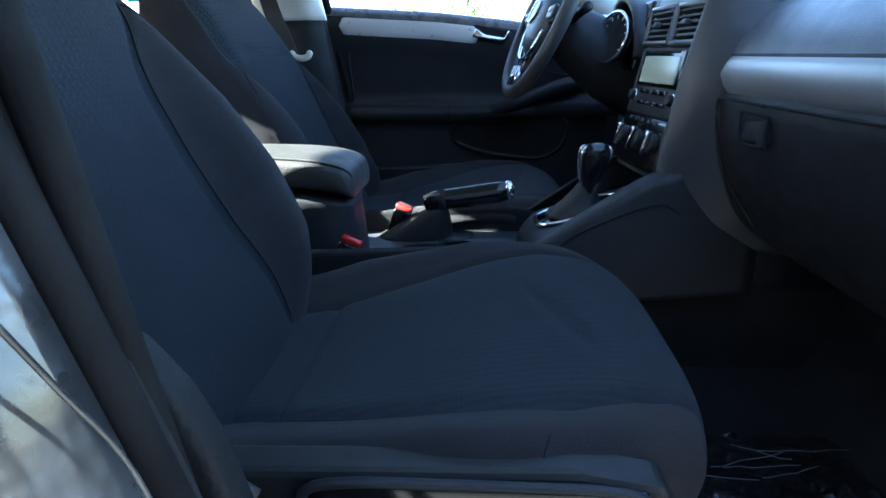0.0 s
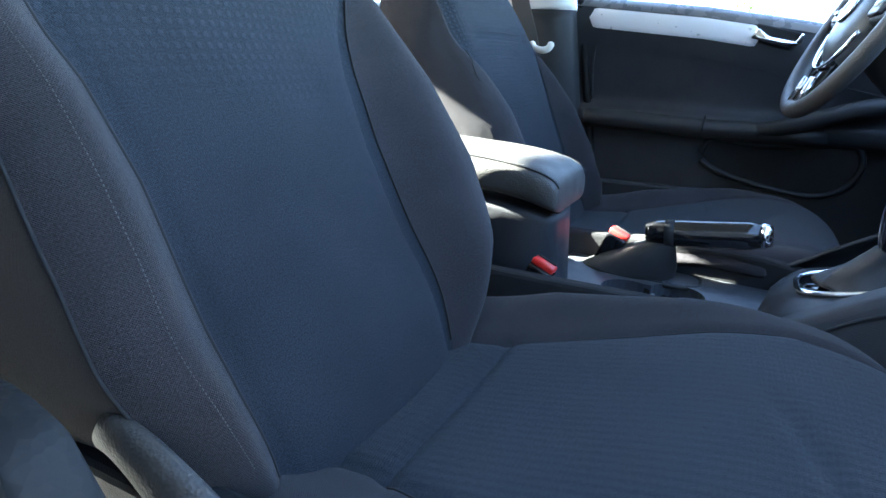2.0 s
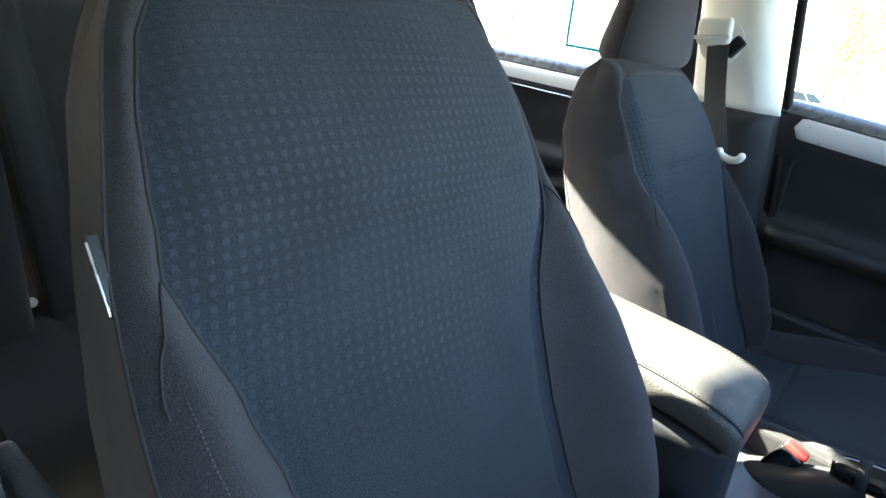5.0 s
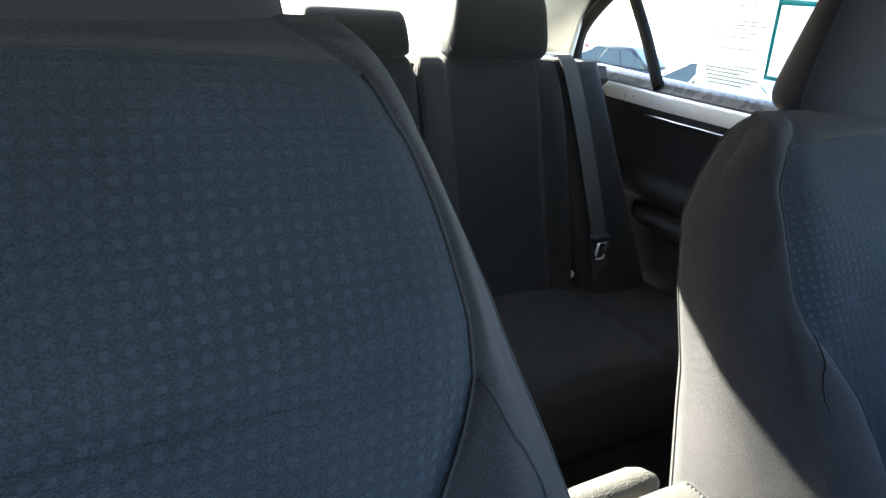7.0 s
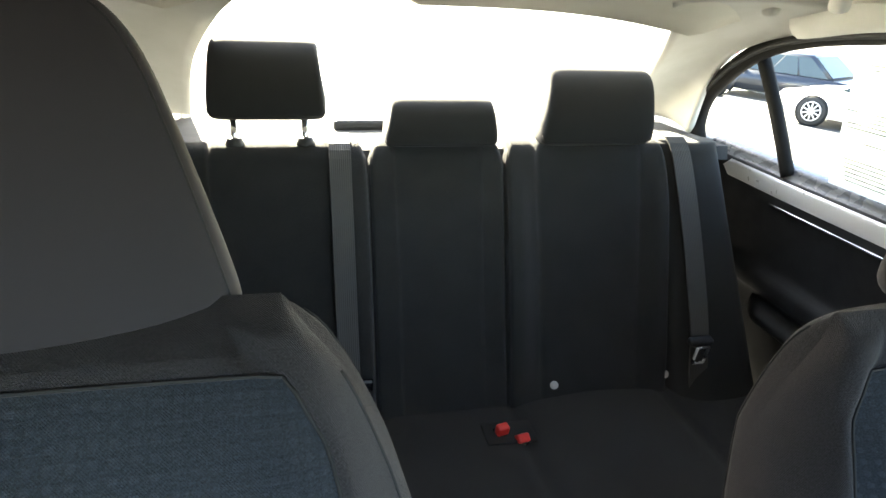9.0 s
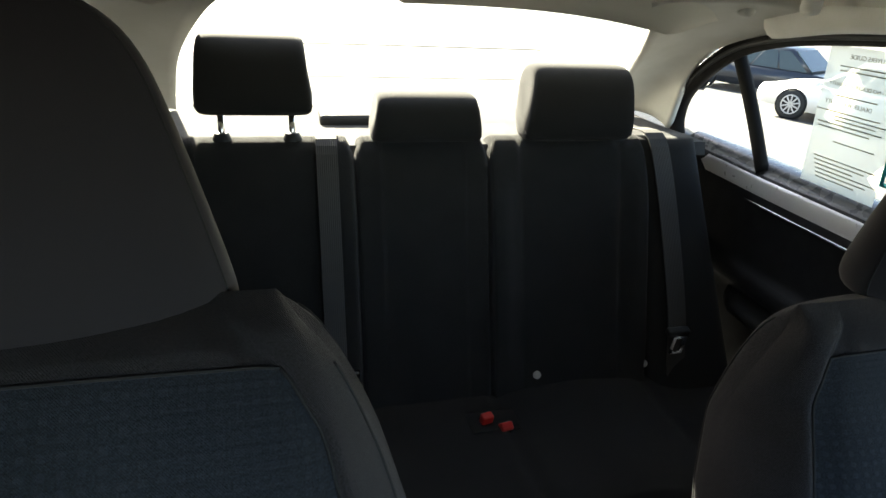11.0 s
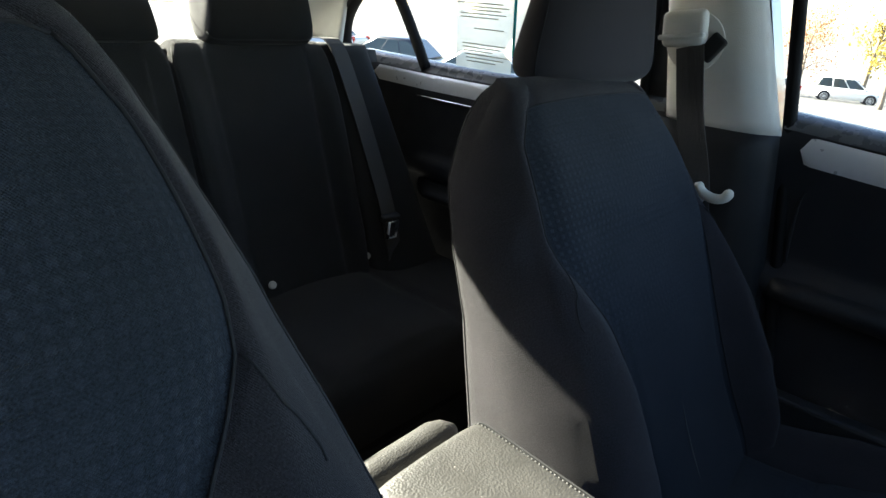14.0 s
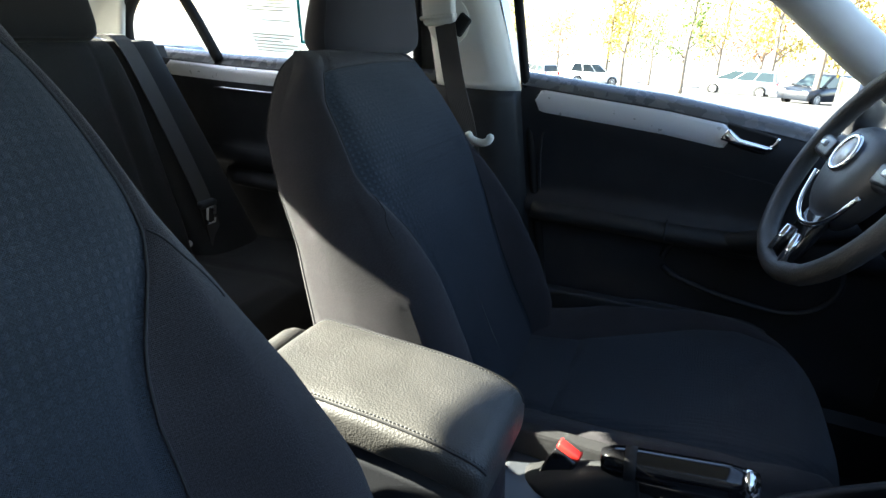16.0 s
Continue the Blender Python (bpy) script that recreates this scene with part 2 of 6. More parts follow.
def smooth_line(pts, n):
    """n points at even steps on a soft curve through pts."""
    p = np.asarray(pts, float)
    q = np.vstack([2 * p[0] - p[1], p, 2 * p[-1] - p[-2]])
    out = []
    for i in range(1, len(q) - 2):
        for t in np.linspace(0, 1, 24, endpoint=False):
            a, b, c, d = q[i - 1], q[i], q[i + 1], q[i + 2]
            out.append(0.5 * (2 * b + (c - a) * t + (2 * a - 5 * b + 4 * c - d) * t**2 + (3 * b - a - 3 * c + d) * t**3))
    out = np.array(out + [p[-1]])
    s = np.r_[0, np.cumsum(np.linalg.norm(np.diff(out, axis=0), axis=1))]
    g = np.linspace(0, s[-1], n)
    return np.stack([np.interp(g, s, out[:, k]) for k in range(p.shape[1])], 1)


def tube(name, pts, r, mat, parent, label="", n=8, close=False, flat=1.0, up=(0, 0, 1)):
    """A round or flattened cord along points."""
    p = np.asarray(pts, float)
    rad = np.broadcast_to(np.asarray(r, float), (len(p),))
    t = np.roll(p, -1, 0) - np.roll(p, 1, 0) if close else np.gradient(p, axis=0)
    t /= np.linalg.norm(t, axis=1)[:, None] + 1e-12
    rings = []
    side = np.cross(t[0], up)
    if np.linalg.norm(side) < 1e-3:
        side = np.cross(t[0], (1, 0, 0))
    for q, d, w in zip(p, t, rad):
        side = side - d * (side @ d)
        side /= np.linalg.norm(side) + 1e-12
        top = np.cross(side, d)
        a = np.linspace(0, 2 * np.pi, n, endpoint=False)
        rings.append(q + w * (np.cos(a)[:, None] * side + flat * np.sin(a)[:, None] * top))
    if close:
        rings.append(rings[0])
    return loft(name, rings, mat, parent, label, caps=not close)


def ribbon(name, pts, width, across, mat, parent, label="", thick=0.0014):
    """A flat strap of some thickness along points; across: the way of its width."""
    p = np.asarray(pts, float)
    w = np.asarray(across, float)
    w = w / np.linalg.norm(w)
    t = np.gradient(p, axis=0)
    t /= np.linalg.norm(t, axis=1)[:, None]
    nrm = np.cross(t, w)
    rings, uvs = [], []
    s = np.r_[0, np.cumsum(np.linalg.norm(np.diff(p, axis=0), axis=1))]
    k = np.linspace(-0.5, 0.5, 7)
    for q, d, l in zip(p, nrm, s):
        rings.append([q + w * width * a + d * thick for a in k] + [q + w * width * a - d * thick for a in k[::-1]])
        uvs.append([(width * a, l) for a in k] + [(width * a, l) for a in k[::-1]])
    P = np.array(rings)
    n, m = P.shape[:2]
    faces = [[i * m + j, i * m + (j + 1) % m, (i + 1) * m + (j + 1) % m, (i + 1) * m + j] for i in range(n - 1) for j in range(m)]
    faces += [list(range(m))[::-1], [(n - 1) * m + j for j in range(m)]]
    return mesh_object(name, P.reshape(-1, 3), faces, mat, parent, label, False, np.array(uvs).reshape(-1, 2))


def extrude(name, outline, axis, a, b, mat, parent, label="", bev=0.0, smooth=False):
    """A flat outline (two coordinates) drawn out along an axis from a to b."""
    bm = bmesh.new()

    def place(p, v):
        return {"x": (v, p[0], p[1]), "y": (p[0], v, p[1]), "z": (p[0], p[1], v)}[axis]

    lo = [bm.verts.new(place(p, a)) for p in outline]
    hi = [bm.verts.new(place(p, b)) for p in outline]
    n = len(outline)
    bm.faces.new(lo)
    bm.faces.new(hi[::-1])
    for i in range(n):
        bm.faces.new((lo[i], hi[i], hi[(i + 1) % n], lo[(i + 1) % n]))
    bmesh.ops.recalc_face_normals(bm, faces=bm.faces)
    if bev > 0:
        bmesh.ops.bevel(bm, geom=list(bm.edges), offset=bev, segments=2, profile=0.5, affect="EDGES", clamp_overlap=True)
    return part(name, bm, mat, parent, label, smooth)


def pad(prof, W, C, HB, R, spine, sign=1.0, ncen=25, nbol=15, nsk=5, groove=0.006):
    """The skin of an upholstered pad: stations along a profile (x, z), half widths W, seams at C, bolsters HB high.
    Returns points (station, column), lengths for the cloth, and the columns' limits."""
    prof, spine = np.asarray(prof), np.asarray(spine)
    t = np.gradient(prof, axis=0)
    t /= np.linalg.norm(t, axis=1)[:, None]
    nrm = np.stack([t[:, 1], -t[:, 0]], 1) * sign
    s = np.r_[0, np.cumsum(np.linalg.norm(np.diff(prof, axis=0), axis=1))]
    rows, uvs = [], []
    for i in range(len(prof)):
        w, c, hb = W[i], min(C[i], W[i] - 0.012), HB[i]
        bol = c + (w - c) * np.sin(np.linspace(0, np.pi / 2, nbol))
        y = np.r_[-bol[::-1], np.linspace(-c, c, ncen), bol]
        a = np.abs(y)
        k = np.clip((a - c) / (0.7 * (w - c)), 0, 1)
        e = np.clip((a - (w - R)) / R, 0, 1)
        off = hb * k * k * (3 - 2 * k) - R * (1 - np.sqrt(1 - e * e)) - groove * np.exp(-(((a - c) / 0.0045) ** 2))
        row = np.stack([prof[i, 0] + nrm[i, 0] * off, y, prof[i, 1] + nrm[i, 1] * off], 1)
        f = np.linspace(0, 1, nsk + 1)[1:]
        edge = row[-1]
        sk = np.stack([edge[0] + (spine[i, 0] - edge[0]) * f, w + 0.010 * np.sin(np.pi * f) - 0.012 * f, edge[2] + (spine[i, 1] - edge[2]) * f], 1)
        left = sk[::-1] * (1, -1, 1)
        rows.append(np.vstack([left, row, sk]))
        l = np.linalg.norm(np.diff(rows[-1], axis=0), axis=1)
        l = np.r_[0, np.cumsum(l)]
        uvs.append(np.stack([l - l[len(l) // 2], np.full(len(l), s[i])], 1))
    b0, b1, b2, b3 = nsk, nsk + nbol, nsk + nbol + ncen, nsk + 2 * nbol + ncen
    return np.array(rows), np.array(uvs), (b0, b1, b2, b3)

# ---- the car's shell ----
FLOOR_Z, SILL_Z, ROOF_Z = 0.25, 0.40, 1.445


def belt(x):
    """Height of the window sill along the car."""
    return float(np.interp(x, (-1.45, -1.0, -0.6, -0.15, 0.16, 0.37, 0.75), (0.995, 0.990, 0.992, 1.010, 0.988, 0.962, 0.90)))


# floor pan with the tunnel
pan = []
for x in np.linspace(-1.0, 1.15, 30):
    up = max(0.0, (x - 0.86) / 0.29) * 0.42 + (0.14 if x < -0.60 else 0.0)
    row = []
    for y in np.linspace(-0.72, 0.72, 41):
        hump = 0.13 * (1 / (1 + math.exp((abs(y) - 0.13) / 0.018)))
        row.append((x, y, FLOOR_Z + up + hump * (0 if x < -0.6 else 1)))
    pan.append(row)
floor_pan = grid("floor", pan, CARPET, None)
tagged(floor_pan, "black carpeted car floor with a raised centre tunnel", "floor", kind="structure")


def film_sheet(name, x0, x1, y0, y1, seed):
    """A rubber mat under crumpled clear protective film."""
    mat = thing(name, "black floor mat under crumpled clear plastic film", "floor mat", at=((x0 + x1) / 2, (y0 + y1) / 2, FLOOR_Z))
    part("mat", rounded((x1 - x0, y1 - y0, 0.012), 0.005, pose((x0 + x1) / 2, (y0 + y1) / 2, FLOOR_Z + 0.012)), RUBBER, mat)
    P = []
    for x in np.linspace(x0 + 0.01, x1 - 0.005, 60):
        P.append([(x, y, FLOOR_Z + 0.024 + 0.012 * abs(noise.noise(Vector((x * 14, y * 14, seed)))) + 0.006 * noise.noise(Vector((x * 45, y * 38, seed)))) for y in np.linspace(y0 + 0.01, y1 - 0.01, 60)])
    grid("film", P, FILM, mat, "creased clear plastic film")
    # pale cords along sharp folds, drawn in for their glints
    rnd = random.Random(seed)
    for _ in range(14):
        cx, cy, a = rnd.uniform(x0 + 0.05, x1 - 0.05), rnd.uniform(y0 + 0.05, y1 - 0.05), rnd.uniform(-0.9, 0.9)
        ln = rnd.uniform(0.02, 0.07)
        q = [(cx + ln * s * math.cos(a) + 0.004 * rnd.uniform(-1, 1), cy + ln * s * math.sin(a), FLOOR_Z + 0.034 + 0.003 * rnd.uniform(-1, 1)) for s in np.linspace(-1, 1, 6)]
        tube("crease", q, 0.0007, FILM_GLINT, mat, "pale cord for a glint on a fold", n=5)


FILM_GLINT = Nodes("film_fold_glint", (0.22, 0.22, 0.235), 0.15).mat
film_sheet("floor_mat", 0.46, 0.90, -0.66, -0.19, 3)
film_sheet("floor_mat", 0.42, 0.86, 0.18, 0.62, 5)

# front bulkhead and outer skin, closing the cabin
extrude("wall_front", [(1.14, 0.25), (1.20, 0.25), (1.20, 1.0), (1.14, 1.0)], "y", -0.75, 0.75, DARK, None)
tagged(bpy.data.objects["wall_front"], "black bulkhead ahead of the footwells", "wall", kind="structure")
for s, nm in ((-1, "wall_right"), (1, "wall_left")):
    o = extrude(nm, [(0.66, 0.28), (1.16, 0.28), (1.16, 0.90), (0.66, 0.90)], "y", s * 0.722, s * 0.76, PLASTIC, None)
    tagged(o, "dark side wall of the footwell", "wall", kind="structure")

# rear bulkhead, quarter walls and sills that close the shell
o = extrude("wall_rear", [(-1.30, 0.22), (-1.26, 0.22), (-1.26, 0.985), (-1.30, 0.985)], "y", -0.84, 0.79, DARK, None)
tagged(o, "dark bulkhead behind the rear bench", "wall", kind="structure")
for s, nm in ((-1, "quarter_wall_right"), (1, "quarter_wall_left")):
    y0, y1 = (0.695, 0.76) if s > 0 else (0.695, 0.86)
    o = extrude(nm, [(-1.70, 0.30), (-1.27, 0.30), (-1.27, 0.99), (-1.36, 1.0), (-1.70, 1.0)], "y", s * y0, s * y1, PLASTIC, None)
    tagged(o, "dark rear quarter wall of the car", "wall", kind="structure")
o = extrude("sill_left", [(0.695, 0.20), (0.82, 0.20), (0.82, 0.40), (0.74, 0.40), (0.70, 0.37)], "x", -1.26, 1.15, PLASTIC, None)
tagged(o, "dark door sill on the driver's side", "sill", kind="structure")

# headliner: a shallow dome, with a rear header and rails over the doors
rows = []
for x in np.linspace(-1.10, 0.42, 44):
    row = []
    for y in np.linspace(-0.66, 0.66, 45):
        edge = max(0.0, (abs(y) - 0.46) / 0.20)
        back = max(0.0, (-0.84 - x) / 0.26)
        fore = max(0.0, (x - 0.2) / 0.22)
        wide = min(1.0, edge)
        drop = 0.122 * back**2 * (1 - 0.75 * wide) + 0.10 * edge**2 + 0.05 * back * min(1.0, abs(y) / 0.5) ** 2.5 * (1 - wide)
        # header hump over the right-hand seat, shaped to let sun reach the armrest
        drop -= 0.110 * back**2 * float(np.interp(y, (-0.50, -0.40, -0.24, -0.10), (0.0, 1.0, 1.0, 0.0)))
        row.append((x, y if y > -0.5 else -0.5 + (y + 0.5) * 1.6, ROOF_Z - drop - 0.05 * fore**2))
    rows.append(row)
liner = grid("ceiling", rows, LINER, None, flip=True)
m = liner.modifiers.new("thick", "SOLIDIFY")
m.thickness, m.offset = 0.03, -1
tagged(liner, "pale beige fabric headliner of the car", "ceiling", kind="structure")

# roof skin above the liner
o = extrude("roof", [(-1.07, 1.385), (-0.78, 1.482), (0.40, 1.482), (0.36, 1.50), (-0.72, 1.50)], "y", -0.84, 0.70, PAINT, None)
tagged(o, "grey painted steel roof of the car", "roof", kind="structure")
for s, nm in ((-1, "roof_rail_right"), (1, "roof_rail_left")):
    # right rail lies out of view; made lower and thicker to block sun
    out, low, r = (0.0, 0.0, 0.034) if s > 0 else (0.125, 0.055, 0.055)
    rail = [(x, s * (0.655 + out), z0 - low) for x, z0 in ((-1.02, 1.305), (-0.8, 1.335), (-0.3, 1.355), (0.05, 1.335))] + [(x, s * (0.66 + out), z0) for x, z0 in ((0.28, 1.235), (0.48, 1.09), (0.70, 0.95))]
    o = tube(nm, smooth_line(rail, 60), r, BEIGE, None, n=14, flat=1.1)
    tagged(o, "pale beige roof rail trim above the doors", "trim", kind="structure")

# rear pillars, the shelf and the rear window
for s, nm in ((-1, "c_pillar_right"), (1, "c_pillar_left")):
    inner = smooth_line([(-1.03, s * 0.370, 1.328), (-1.14, s * 0.445, 1.270), (-1.32, s * 0.525, 1.165), (-1.54, s * 0.585, 1.015)], 30)
    outer = smooth_line([(-0.88, s * 0.672, 1.318), (-1.154, s * 0.676, 1.250), (-1.285, s * 0.680, 1.165), (-1.345, s * 0.690, 1.005)], 30)
    P = []
    for a, b in zip(inner, outer):
        # a soft roll at the window's edge and a swell across
        mid = np.array((-0.25, s * 0.75, 0.6))
        P.append([a + (b - a) * u + mid * 0.035 * math.sin(math.pi * u) ** 0.8 for u in np.linspace(0, 1, 16)])
    o = grid(nm, P, BEIGE, None)
    m = o.modifiers.new("thick", "SOLIDIFY")
    m.thickness, m.offset = 0.016, 0
    tagged(o, "pale beige moulded rear pillar trim", "pillar trim", kind="structure")
shelf = extrude("parcel_shelf", [(-1.60, 1.005), (-1.15, 1.020), (-1.14, 0.99), (-1.60, 0.975)], "y", -0.66, 0.66, grained("shelf_felt", (0.05, 0.05, 0.052), (0.07, 0.07, 0.07), 0.95, 700.0, 0.0006, 0.2), None)
tagged(shelf, "dark felt parcel shelf behind the rear seat", "shelf", kind="structure")
lamp = thing("brake_lamp", "slim dark third brake light on the parcel shelf", "brake light", at=(-1.38, -0.11, 1.01))
part("housing", rounded((0.10, 0.26, 0.03), 0.01, pose(-1.40, -0.11, 1.022)), PLASTIC, lamp)
win = thing("window_1", "curved rear windscreen with fine heater lines", "rear window", kind="structure", at=(-1.55, 0, 1.05))
rows = []
for k in np.linspace(0, 1, 12):
    x, z = -1.60 + 0.52 * k, 1.01 + 0.325 * k
    rows.append([(x - 0.10 * (1 - (y / 0.64) ** 2) * 0.6, y * (1 - 0.12 * k), z) for y in np.linspace(-0.64, 0.64, 25)])
pane = grid("pane", rows, GLASS, win)
pane.visible_shadow = False
for k in (0.25, 0.55):
    tube("heater_line", [(-1.60 + 0.52 * k - 0.055, y, 1.016 + 0.325 * k) for y in np.linspace(-0.3, 0.3, 8)], 0.0012, PLASTIC, win, n=5)
# black ceramic border of the glass
for s in (-1, 1):
    tube("border", smooth_line([(-1.61, s * 0.62, 1.02), (-1.34, s * 0.585, 1.18), (-1.09, s * 0.54, 1.325)], 16), 0.004, RUBBER, win, n=8)


# ---- doors and pillars ----
def door_panel(name, label, x0, x1, s):
    """A closed door seen from inside: s is +1 on the driver's side, -1 on the passenger's."""
    d = thing(name, label, "car door", kind="structure", at=((x0 + x1) / 2, s * 0.74, 0.6))
    xs = np.linspace(x0, x1, 46)
    rows = []
    for x in xs:
        b = belt(x)
        prof = [(0.790, b + 0.004), (0.752, b + 0.006), (0.735, b), (0.722, b - 0.018), (0.716, b - 0.05), (0.720, b - 0.085), (0.728, b - 0.12), (0.735, 0.80), (0.733, 0.765), (0.715, 0.745), (0.716, 0.712), (0.735, 0.69), (0.738, 0.62), (0.733, 0.50), (0.722, 0.42), (0.735, 0.36), (0.79, 0.34)]
        line = smooth_line(prof, 70)
        rows.append([(x, s * y, z) for y, z in line])
    grid("panel", rows, SOFT, d, flip=s > 0)
    # glossy ledge below the glass, its reflected light put into the base colour
    rows = []
    for x in xs:
        b = belt(x)
        rows.append([(x, s * y, b + z) for y, z in ((0.787, 0.013), (0.768, 0.0155), (0.750, 0.0150), (0.737, 0.0105), (0.7275, 0.001), (0.7215, -0.011))])
    grid("ledge", rows, LEDGE_LIT, d, "door ledge below the window, paled for reflected light", flip=s > 0)
    # outer skin
    extrude("skin", [(x0, 0.30), (x1, 0.30), (x1, belt(x1) - 0.01), ((x0 + x1) / 2, belt((x0 + x1) / 2) - 0.01), (x0, belt(x0) - 0.01)], "y", s * 0.80, s * 0.83, PAINT, d)
    return d


def inlay(name, x0, x1, drop, tall, s, y, mat, parent, label=""):
    """A slim moulded strip that follows the window sill."""
    P = []
    for x in np.linspace(x0, x1, 40):
        near = min(x - x0, x1 - x)
        h = tall / 2 * math.sqrt(max(0.0, 1 - max(0.0, 1 - near / 0.018) ** 2)) + 0.001
        mid = belt(x) - drop
        P.append([(x, s * (y - 0.004 * math.cos(a * math.pi / 2) ** 0.5), mid + h * a) for a in np.linspace(-1, 1, 13)])
    return grid(name, P, mat, parent, label, flip=s > 0)


def outline_seam(name, pts, s, y, parent, r=0.0026):
    return tube(name, [(p[0], s * y, p[1]) for p in smooth_line(pts, 60)], r, PLASTIC, parent, n=6)


drv = door_panel("door_1", "closed dark driver's door with a silver trim strip", -0.155, 0.74, 1)
inlay("trim_strip", -0.118, 0.285, 0.037, 0.045, 1, 0.7135, SILVER, drv, "brushed silver trim strip")
outline_seam("panel_seam", [(0.60, 0.81), (0.42, 0.845), (0.2, 0.878), (-0.05, 0.908), (-0.09, 0.905), (-0.098, 0.87), (-0.09, 0.77)], 1, 0.727, drv)
# armrest with the pull handle
arm = []
for x in np.linspace(-0.11, 0.50, 40):
    k = (x + 0.11) / 0.61
    out = 0.045 * min(1.0, (1 - k) * 9) * min(1.0, k * 20 + 0.3)
    drop = 0.012 * max(0.0, 0.25 - abs(k - 0.5))
    arm.append([(x, 0.738 - out * math.cos(a) ** 0.8 if math.cos(a) > 0 else 0.738, 0.722 - drop + 0.026 * math.sin(a)) for a in np.linspace(-1.57, 1.57, 17)])
grid("armrest", arm, PLASTIC, drv, flip=True)
tube("pull_handle", smooth_line([(0.30, 0.716, 0.722), (0.354, 0.706, 0.734), (0.409, 0.704, 0.752), (0.477, 0.704, 0.778), (0.529, 0.708, 0.796), (0.60, 0.728, 0.806)], 24), np.interp(np.linspace(0, 1, 24), (0, 0.2, 0.8, 1), (0.016, 0.021, 0.021, 0.014)), PLASTIC, drv, n=14)
tube("armrest_seam", [(0.198, 0.735 - 0.046 * math.cos(a), 0.722 + 0.027 * math.sin(a)) for a in np.linspace(-1.5, 1.5, 12)], 0.0022, SEAM, drv, n=6)
# inner door handle in its bowl
extrude("handle_bowl", [(0.272, 0.966), (0.366, 0.946), (0.372, 0.928), (0.350, 0.908), (0.30, 0.918), (0.262, 0.930)], "y", 0.712, 0.724, DARK, drv, bev=0.004)
hd = extrude("door_handle", [(0.276, 0.956), (0.262, 0.932), (0.290, 0.926), (0.345, 0.914), (0.362, 0.926), (0.352, 0.929), (0.300, 0.938)], "y", 0.700, 0.713, CHROME, drv, "chrome inner door handle", bev=0.005, smooth=True)
tube("bowl_rim", smooth_line([(0.343, 0.710, 0.918), (0.360, 0.708, 0.930), (0.368, 0.710, 0.945)], 10), 0.003, CHROME, drv, n=6)
# map pocket: a flat black plate stands for the shaded hollow, with a soft rim
edge = smooth_line([(0.203, 0.660), (0.215, 0.690), (0.25, 0.697), (0.33, 0.692), (0.42, 0.702), (0.50, 0.712), (0.535, 0.70), (0.545, 0.656), (0.52, 0.61), (0.465, 0.584), (0.38, 0.588), (0.30, 0.602), (0.235, 0.622), (0.208, 0.64)], 60)
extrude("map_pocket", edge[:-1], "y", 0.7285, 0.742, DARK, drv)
tube("pocket_lip", [(x, 0.728, z) for x, z in edge], 0.007, SOFT, drv, n=8)
tube("lock_pin", [(-0.125, 0.748, belt(-0.125) + 0.002), (-0.125, 0.748, belt(-0.125) + 0.012)], 0.005, PLASTIC, drv, n=8)

rear_l = door_panel("door_2", "closed dark rear door with window and silver strip", -1.30, -0.365, 1)
inlay("trim_strip", -1.21, -0.42, 0.034, 0.038, 1, 0.712, SILVER, rear_l, "brushed silver trim strip")
tube("strip_edge", [(x, 0.708, belt(x) - 0.072) for x in np.linspace(-1.03, -0.48, 20)], 0.0035, CHROME, rear_l, n=6)
arm = []
for x in np.linspace(-1.03, -0.45, 30):
    k = (x + 1.03) / 0.58
    out = 0.05 * min(1.0, k * 8 + 0.2) * min(1.0, (1 - k) * 8 + 0.2)
    arm.append([(x, 0.738 - out * max(0, math.cos(a)) ** 0.8, 0.665 + 0.024 * math.sin(a)) for a in np.linspace(-1.57, 1.57, 15)])
grid("armrest", arm, PLASTIC, rear_l, flip=True)
rear_r = door_panel("door_3", "closed dark rear door on the passenger side", -1.30, -0.34, -1)

# window frames of the rear doors, with the fixed quarter pane
for s, d in ((1, rear_l), (-1, rear_r)):
    fr = smooth_line([(-1.335, s * 0.715, 0.98), (-1.355, s * 0.714, 1.035), (-1.325, s * 0.71, 1.115), (-1.20, s * 0.700, 1.215), (-1.05, s * 0.692, 1.268), (-0.8, s * 0.69, 1.300), (-0.36, s * 0.69, 1.325)], 50)
    tube("window_frame", fr, 0.022, RUBBER, d, n=10)
    tube("window_seal", fr + np.array((0.0, -s * 0.018, -0.006)), 0.006, PLASTIC, d, n=8)
    tube("divider", smooth_line([(-1.185, s * 0.718, 1.225), (-1.10, s * 0.722, 1.11), (-1.022, s * 0.728, 0.985)], 14), 0.0145, RUBBER, d, n=8)
    # right-hand pane is an added opaque panel that keeps sun off the seat
    pane = grid("pane", [[(x, s * (0.742 - 0.035 * u), belt(x) - 0.01 + u * (float(np.interp(x, (-1.33, -1.19, -1.05, -0.8, -0.3), (1.03, 1.215, 1.265, 1.30, 1.325))) - belt(x) + 0.01)) for u in np.linspace(0, 1, 5)] for x in np.linspace(-1.32, -0.37, 20)], GLASS if s > 0 else PLASTIC, d, "" if s > 0 else "added opaque panel over the window, blocks the sun")
    pane.visible_shadow = s < 0
pane = grid("pane", [[(x, 0.752 - 0.05 * u, belt(x) + u * (float(np.interp(x, (-0.15, 0.05, 0.28, 0.48, 0.70), (1.35, 1.33, 1.23, 1.085, 0.95))) - belt(x))) for u in np.linspace(0, 1, 5)] for x in np.linspace(-0.16, 0.68, 20)], GLASS, drv)
pane.visible_shadow = False


